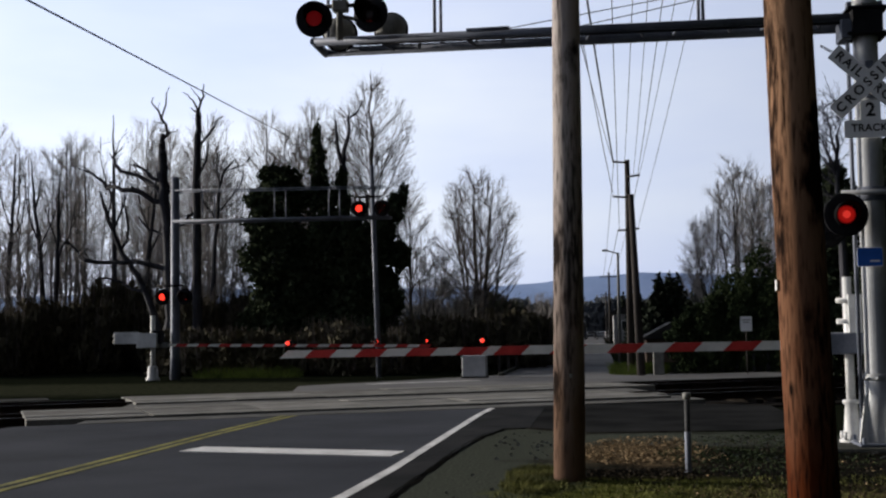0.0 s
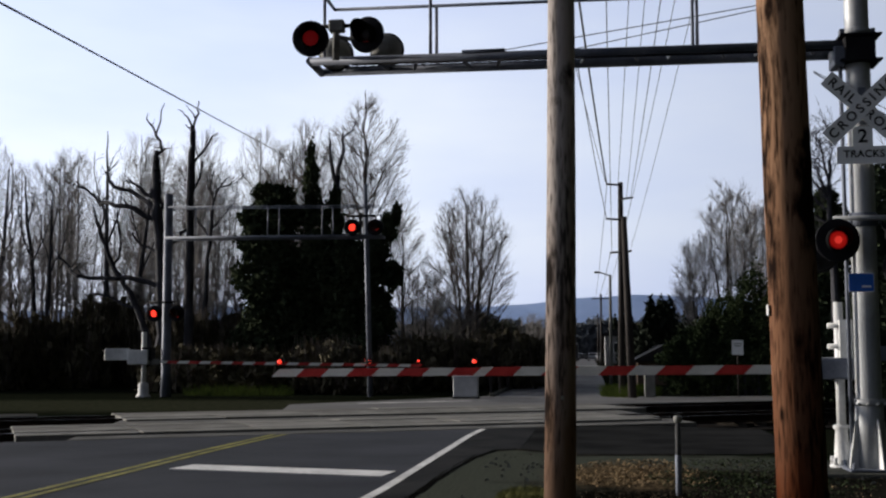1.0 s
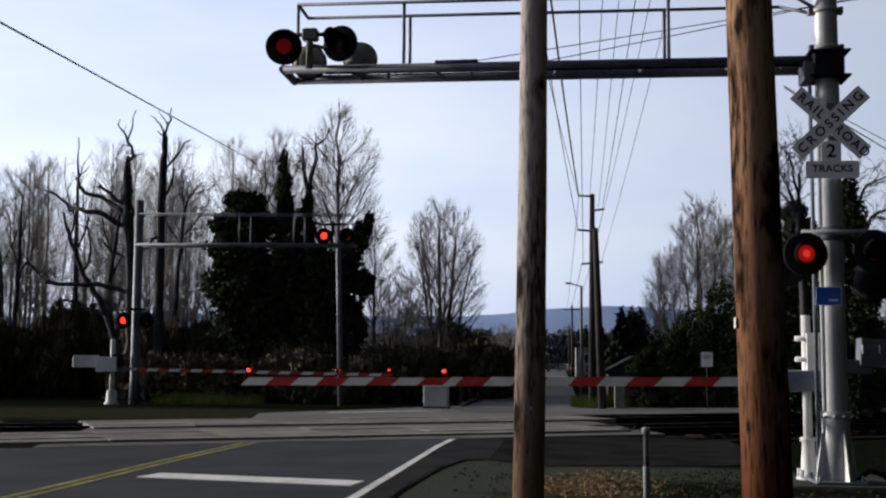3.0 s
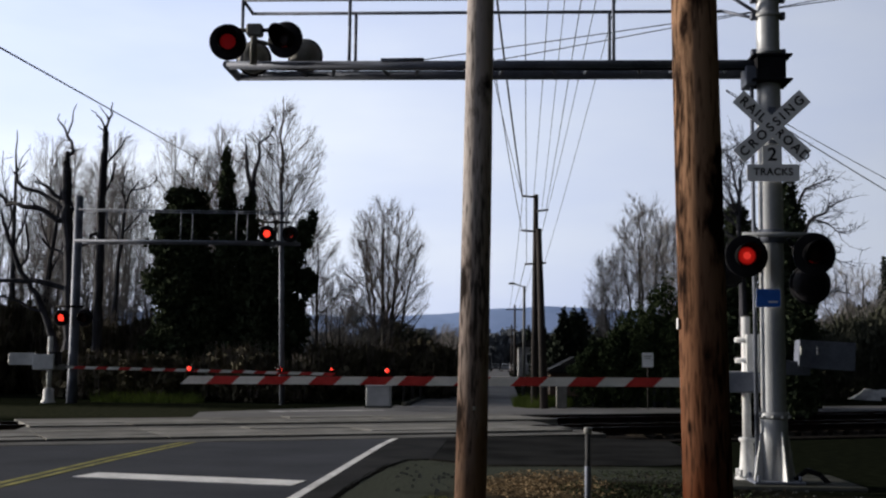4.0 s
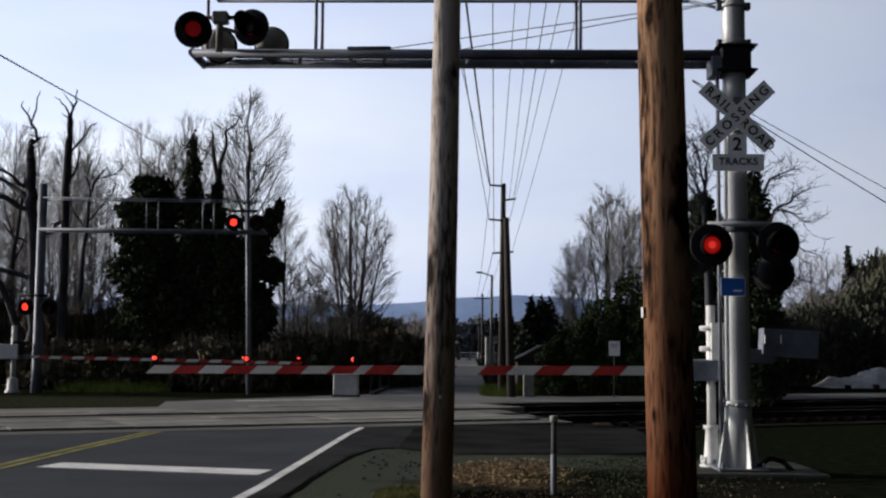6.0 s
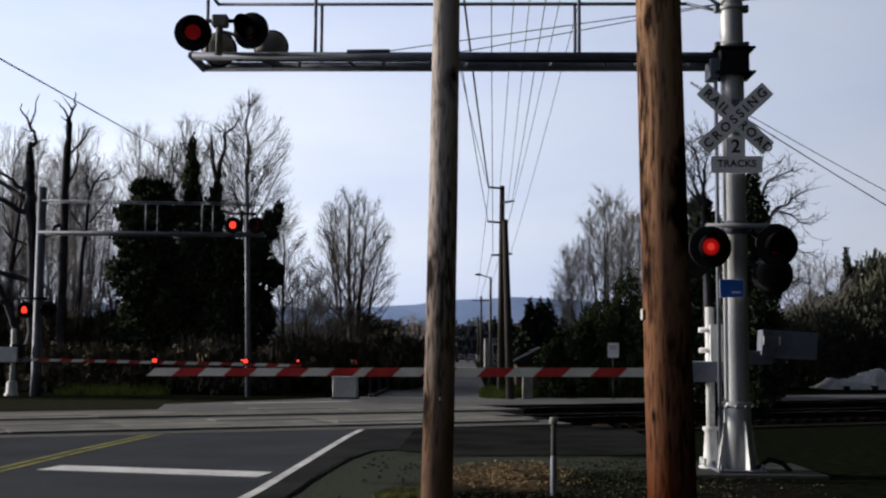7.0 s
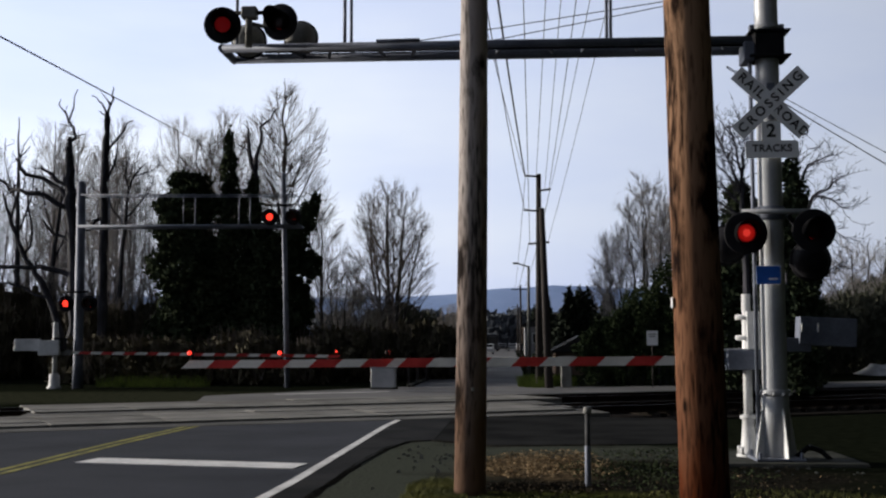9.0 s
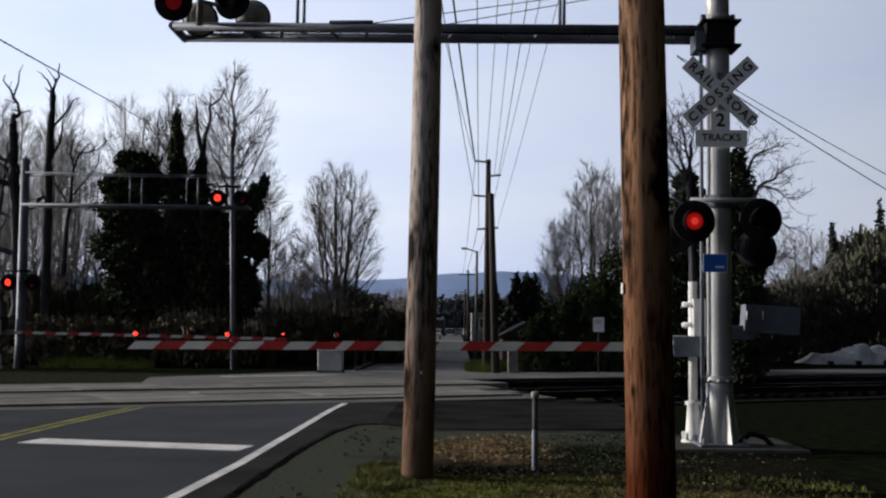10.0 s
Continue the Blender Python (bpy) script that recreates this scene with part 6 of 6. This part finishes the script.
for k in range(121):
    x = -1500 + k * 25
    h = 80 + 7 * noise.noise(Vector((x * 0.0022, 3.1, 0))) + 4 * noise.noise(Vector((x * 0.012, 7.7, 0))) + 1.5 * noise.noise(Vector((x * 0.06, 1.7, 0)))
    h += 15 * math.exp(-((x - 90) / 190) ** 2)
    ridge.append((bm.verts.new((x, 2000, -5)), bm.verts.new((x, 2090, h * 0.6)), bm.verts.new((x, 2200, h * 1.1))))
for a, b in zip(ridge, ridge[1:]):
    bm.faces.new((a[0], b[0], b[1], a[1]))
    bm.faces.new((a[1], b[1], b[2], a[2]))
for f in bm.faces:
    f.smooth = True
tagged(part("backdrop", bm, HILL_HAZE), "hazy blue wooded ridge at the end of the valley", "hill", kind="structure")

# ---------------------------------------------------------------- street furniture beyond the tracks
cab = thing("equipment_cabinet", "pale grey metal equipment cabinet beside the street", "cabinet", pose(-4.42, 41.9, 0))
part("cabinet_body", box(-0.42, 0.42, -0.3, 0.3, 0.06, 0.74, 0.02), CABINET_GREY, cab)
part("cabinet_lid", box(-0.45, 0.45, -0.33, 0.33, 0.74, 0.79, 0.015), CABINET_GREY, cab)
part("plinth", box(-0.46, 0.46, -0.34, 0.34, 0, 0.06), PAD_CONCRETE, cab)
cab2 = thing("equipment_cabinet", "narrow grey metal cabinet near the poles", "cabinet", pose(2.0, 43.4, 0))
part("cabinet_body", box(-0.18, 0.2, -0.2, 0.2, 0, 0.80, 0.02), GREY_BACK, cab2)
part("cabinet_lid", box(-0.2, 0.22, -0.22, 0.22, 0.80, 0.83, 0.01), GREY_BACK, cab2)
board = thing("road_sign", "small white sign plate on a post before the hedge", "sign", pose(5.05, 43.0, 0))
part("sign_post", rod((0, 0, 0), (0, 0, 1.9), 0.022, sides=8), FAR_WOOD, board)
plate_w = part("sign_plate", rounded_plate(0.40, 0.52, 0.04), SIGN_WHITE, board, at=pose(0, -0.04, 1.76))
part("text_bar", box(-0.14, 0.14, -0.008, -0.005, 0.12, 0.15), GREY_BACK, plate_w)
part("text_bar", box(-0.11, 0.11, -0.008, -0.005, 0.04, 0.07), GREY_BACK, plate_w)
fence = thing("path_rail", "low dark rail fence beside the street", "fence")
for k in range(6):
    part("post", box(-3.95 + 0.16 * k, -3.85 + 0.16 * k, 46 + 2.4 * k, 46.1 + 2.4 * k, 0, 0.75, 0.01), FAR_WOOD, fence)
part("rail", rod((-3.95, 46, 0.66), (-3.1, 58.2, 0.66), 0.035, sides=6), FAR_WOOD, fence)
kerb = box(-3.75, -3.55, 43.6, 60, 0, 0.12, 0.02)
tagged(part("kerb", kerb, PAD_CONCRETE), "low dark kerb along the street", "kerb", kind="structure")
marker = thing("bollard", "small white-topped marker post by the kerb", "post", pose(-3.3, 55, 0))
part("shaft", rod((0, 0, 0), (0, 0, 0.5), 0.05, sides=8), DULL_STEEL, marker)
part("cap", rod((0, 0, 0.5), (0, 0, 0.72), 0.06, sides=8), WHITE_PAINT, marker)


def house(name, label, at, w, d, h, wall, roof):
    ob = thing(name, label, "house", at)
    part("wall", box(-w / 2, w / 2, -d / 2, d / 2, 0, h, 0.02), wall, ob)
    bm = bmesh.new()
    e = 0.3
    v = [bm.verts.new(p) for p in ((-w / 2 - e, -d / 2 - e, h - 0.05), (w / 2 + e, -d / 2 - e, h - 0.05), (w / 2 + e, d / 2 + e, h - 0.05), (-w / 2 - e, d / 2 + e, h - 0.05), (0, -d / 2 - e, h + w * 0.3), (0, d / 2 + e, h + w * 0.3))]
    for f in ((0, 1, 4), (2, 3, 5), (1, 2, 5, 4), (3, 0, 4, 5), (3, 2, 1, 0)):
        bm.faces.new([v[i] for i in f])
    part("roof", bm, roof, ob)
    for x in (-w * 0.27, w * 0.27):
        win = part("window", box(x - 0.45, x + 0.45, -d / 2 - 0.03, -d / 2 - 0.004, h * 0.42, h * 0.78), WHITE_PAINT, ob)
        part("pane", box(x - 0.38, x + 0.38, -d / 2 - 0.035, -d / 2 - 0.028, h * 0.45, h * 0.75), CAR_GLASS, win)
    return ob


house("house", "low brown wooden house behind the poles", pose(3.5, 62, 0), 2.6, 5, 1.2, HOUSE_BROWN, ROOF_DARK)
house("house", "pale distant house beside the street", pose(4.6, 150, 0), 6, 8, 3.6, HOUSE_PALE, ROOF_DARK)
house("house", "brown distant house beside the street", pose(5.2, 200, 0), 7, 9, 4.4, HOUSE_BROWN, ROOF_DARK)
house("house", "pale distant house far down the street", pose(-10.5, 230, 0), 8, 9, 4.2, HOUSE_PALE, ROOF_DARK)


def car(label, at, paint):
    """A parked car: lower body, cabin, glass, four wheels."""
    ob = thing("car", label, "car", at, "cars along the street")
    bm = bmesh.new()
    side = [(-2.1, 0.35), (-2.15, 0.7), (-1.9, 0.92), (-1.2, 0.98), (-0.6, 1.42), (0.9, 1.45), (1.6, 1.0), (2.1, 0.9), (2.15, 0.4)]
    a = [bm.verts.new((-0.86, y, z)) for y, z in side]
    b = [bm.verts.new((0.86, y, z)) for y, z in side]
    bm.faces.new(a)
    bm.faces.new(b[::-1])
    for k in range(len(side)):
        j = (k + 1) % len(side)
        bm.faces.new((a[k], b[k], b[j], a[j]))
    bmesh.ops.recalc_face_normals(bm, faces=bm.faces)
    part("body", bm, paint, ob)
    part("windscreen", box(-0.72, 0.72, -0.02, 0.02, -0.26, 0.26, 0.01), CAR_GLASS, ob, at=pose(0, -0.93, 1.2, -52))
    for x in (-0.8, 0.8):
        for y in (-1.35, 1.35):
            part("wheel", rod((x - 0.1, y, 0.32), (x + 0.1, y, 0.32), 0.32, sides=14), RUBBER, ob)
    for x in (-0.6, 0.6):
        part("headlight", box(x - 0.16, x + 0.16, -2.19, -2.13, 0.62, 0.76, 0.02), CAR_WHITE, ob)
    return ob


car("white car standing far down the street", pose(0.2, 230, 0), CAR_WHITE)
car("pale car parked far down the street", pose(1.6, 200, 0), CAR_WHITE)
car("dark car parked far down the street", pose(2.0, 178, 0), CAR_DARK)
car("dark car far down the street", pose(-1.9, 250, 0), CAR_DARK)
car("pale car parked beside the street", pose(-3.4, 170, 0), CAR_WHITE)
bus = thing("bus", "dark bus with a pale roof far down the street", "bus", pose(-3.8, 225, 0))
part("body", box(-1.25, 1.25, -5, 5, 0.4, 3.1, 0.12), CAR_DARK, bus)
part("roof", box(-1.2, 1.2, -4.9, 4.9, 3.1, 3.35, 0.1), CAR_WHITE, bus)
part("windscreen", box(-1.1, 1.1, -5.03, -5.0, 1.4, 2.7, 0.02), CAR_GLASS, bus)
for x in (-1.1, 1.1):
    for y in (-3.2, 3.2):
        part("wheel", rod((x - 0.14, y, 0.48), (x + 0.14, y, 0.48), 0.48, sides=14), RUBBER, bus)
# a long low heap under white sheeting beyond the tracks
heap = thing("covered_heap", "long low heap under crumpled white sheeting beyond the railway", "heap", pose(20.5, 60, 0))
bm = bmesh.new()
grid = []
for i in range(61):
    row = []
    for j in range(13):
        u, w = i / 60, j / 12
        x, y = -3.4 + 10.4 * u, -1.8 + 3.6 * w
        edge = min(1, 6 * w, 6 * (1 - w)) * min(1, 12 * u, 12 * (1 - u))
        lump = noise.noise(Vector((x * 0.7, y * 0.9, 4.0))) * 0.28 + noise.noise(Vector((x * 2.3, y * 2.0, 1.0))) * 0.1
        row.append(bm.verts.new((x, y, edge * max(0.25, 0.42 + 0.55 * u + 1.5 * lump + (0.3 if 0.22 < u < 0.3 else 0)) - 0.02)))
    grid.append(row)
for p, q in zip(grid, grid[1:]):
    for j in range(12):
        bm.faces.new((p[j], q[j], q[j + 1], p[j + 1]))
part("sheeting", bm, WHITE_PAINT, heap)
for k in range(7):
    part("weight", box(-2.6 + 1.35 * k, -2.35 + 1.35 * k, -1.9, -1.62, 0.0, 0.16 + 0.03 * (k % 3), 0.02), FAR_WOOD, heap, "dark block holding the sheeting down")

# ---------------------------------------------------------------- litter, gravel, grass
def scatter(name, label, category, material, spots, count, make, seed):
    """Many small loose pieces in one mesh."""
    rnd = random.Random(seed)
    verts, faces = [], []
    for _ in range(count):
        cx, cy, rx, ry = rnd.choice(spots)
        a, r = rnd.uniform(0, math.tau), math.sqrt(rnd.random())
        make(rnd, cx + math.cos(a) * r * rx, cy + math.sin(a) * r * ry, verts, faces)
    me = bpy.data.meshes.new(name)
    me.from_pydata(verts, [], faces)
    me.materials.append(material)
    return tagged(new(name, me), label, category, kind="stuff")


def leaf(rnd, x, y, verts, faces):
    n, s, a = len(verts), rnd.uniform(0.008, 0.026), rnd.uniform(0, math.tau)
    z = rnd.uniform(0.005, 0.022)
    c, d = math.cos(a) * s, math.sin(a) * s
    t = rnd.uniform(0, 0.022)
    verts += [(x - c, y - d, z), (x + d * 0.5, y - c * 0.5, z + t), (x + c, y + d, z + t * 0.5), (x - d * 0.5, y + c * 0.5, z)]
    faces.append((n, n + 1, n + 2, n + 3))


def stone(rnd, x, y, verts, faces):
    n, s = len(verts), rnd.uniform(0.012, 0.035)
    verts += [(x - s, y - s * 0.6, 0.002), (x + s, y - s * 0.8, 0.002), (x + s * 0.7, y + s, 0.002), (x - s * 0.8, y + s * 0.7, 0.002), (x - s * 0.4, y - s * 0.3, s * 0.9), (x + s * 0.5, y + s * 0.3, s)]
    faces.extend([(n, n + 1, n + 5, n + 4), (n + 1, n + 2, n + 5), (n + 2, n + 3, n + 4, n + 5), (n + 3, n, n + 4)])


def blade(rnd, x, y, verts, faces):
    n, h, a = len(verts), rnd.uniform(0.015, 0.06), rnd.uniform(0, math.tau)
    w = 0.006
    lx, ly = rnd.gauss(0, 0.03), rnd.gauss(0, 0.03)
    verts += [(x - math.cos(a) * w, y - math.sin(a) * w, 0), (x + math.cos(a) * w, y + math.sin(a) * w, 0), (x + lx, y + ly, h)]
    faces.append((n, n + 1, n + 2))


scatter("dead_leaves", "tan dead leaves and straw on the verge", "leaves", STRAW, [(0.35, 16.0, 0.85, 1.7), (0.2, 15.3, 0.5, 0.8), (0.6, 17.2, 0.7, 1.0), (0.5, 16.4, 0.9, 1.5), (0.9, 15.4, 0.6, 0.7)], 2600, leaf, 1)
scatter("dead_leaves", "dark rotting leaves round the poles", "leaves", DARK_LEAF, [(1.9, 14.2, 2.2, 1.7), (1.8, 12.3, 1.7, 1.0), (0.4, 13.4, 0.8, 0.6), (2.6, 16.6, 1.6, 1.2)], 3000, leaf, 5)
scatter("dead_leaves", "scattered pale leaves in the grass", "leaves", STRAW, [(1.7, 11.6, 1.8, 1.0), (2.4, 13.8, 1.8, 1.6)], 200, leaf, 6)
scatter("ground_cover", "low dark green weeds among the dead leaves", "weeds", HEDGE, [(1.7, 14.6, 0.9, 1.5), (1.3, 15.6, 0.7, 1.0), (2.3, 15.2, 1.0, 1.6), (2.6, 17.6, 1.4, 0.8)], 3600, leaf, 9)
scatter("gravel", "loose grey gravel along the shoulder", "gravel", STONE, [(-1.2, 13.5, 0.6, 6), (-0.9, 17, 0.7, 2), (1.6, 17.6, 2.4, 0.8), (2.8, 15.6, 1.8, 1.2)], 150, stone, 2)
scatter("grass", "short green grass among the leaves", "grass", GRASS, [(0.4, 11.4, 1.6, 1.5), (-0.8, 13.4, 0.3, 0.9), (-0.75, 12.6, 0.35, 0.8), (2.6, 12.2, 1.6, 1.2), (1.6, 10.6, 2.6, 1.2)], 14000, blade, 3)


def tall_blade(rnd, x, y, verts, faces):
    n, h, a = len(verts), rnd.uniform(0.15, 0.5), rnd.uniform(0, math.tau)
    w = 0.02
    verts += [(x - w, y, 0), (x + w, y, 0), (x + rnd.gauss(0, 0.15), y + rnd.gauss(0, 0.1), h)]
    faces.append((n, n + 1, n + 2))


scatter("rough_grass", "rough yellow-green grass below the trees", "grass", GREEN_GRASS, [(-13.5, 44.8, 2.2, 0.8), (1.0, 44.4, 0.7, 1.6), (1.0, 44.8, 0.6, 1.2), (1.9, 44.6, 0.5, 0.5)], 2600, tall_blade, 4)


# ---------------------------------------------------------------- the flashing lamps
def blinking(spans, home):
    """Rows that turn a lens to its lit face within the spans of time, and away outside them."""
    rows, lit = [], any(a <= 0 < b for a, b in spans)
    rows.append((0.0, pose(*home, 0, 0, 0 if lit else 180)))
    marks = sorted((t, up) for a, b in spans for t, up in ((a, True), (b, False)) if 0.05 < t < 9.9)
    turned = 0 if lit else 180
    for t, up in marks:
        t0 = round(t * FPS) / FPS - 1 / FPS
        for k in range(4):
            rows.append((t0 + k / FPS, pose(*home, 0, 0, turned + 60 * k)))
        turned += 180
    rows.append((10.0, pose(*home, 0, 0, turned)))
    return rows


def motions():
    left = [(n + (0.52 if n in (0, 1) else 0.43), n + 1.17) for n in range(-1, 11)]
    right = [(n + 0.17, n + 0.42) for n in range(0, 10)]
    far_right = [(n + 0.17, n + 0.58) for n in range(0, 10)]
    first = [(n * 1.032 + 0.5, n * 1.032 + 0.85) for n in range(-1, 11)]
    second = [(n * 1.032 + 0.85, n * 1.032 + 1.532) for n in range(-1, 11)]
    for lens, which, home in FLASHERS:
        walk(lens, blinking({"L": left, "R": right, "F": far_right}[which], home))
    for lens, which, home in GATE_LAMPS:
        walk(lens, blinking(first if which == "A" else second, home))


motions()
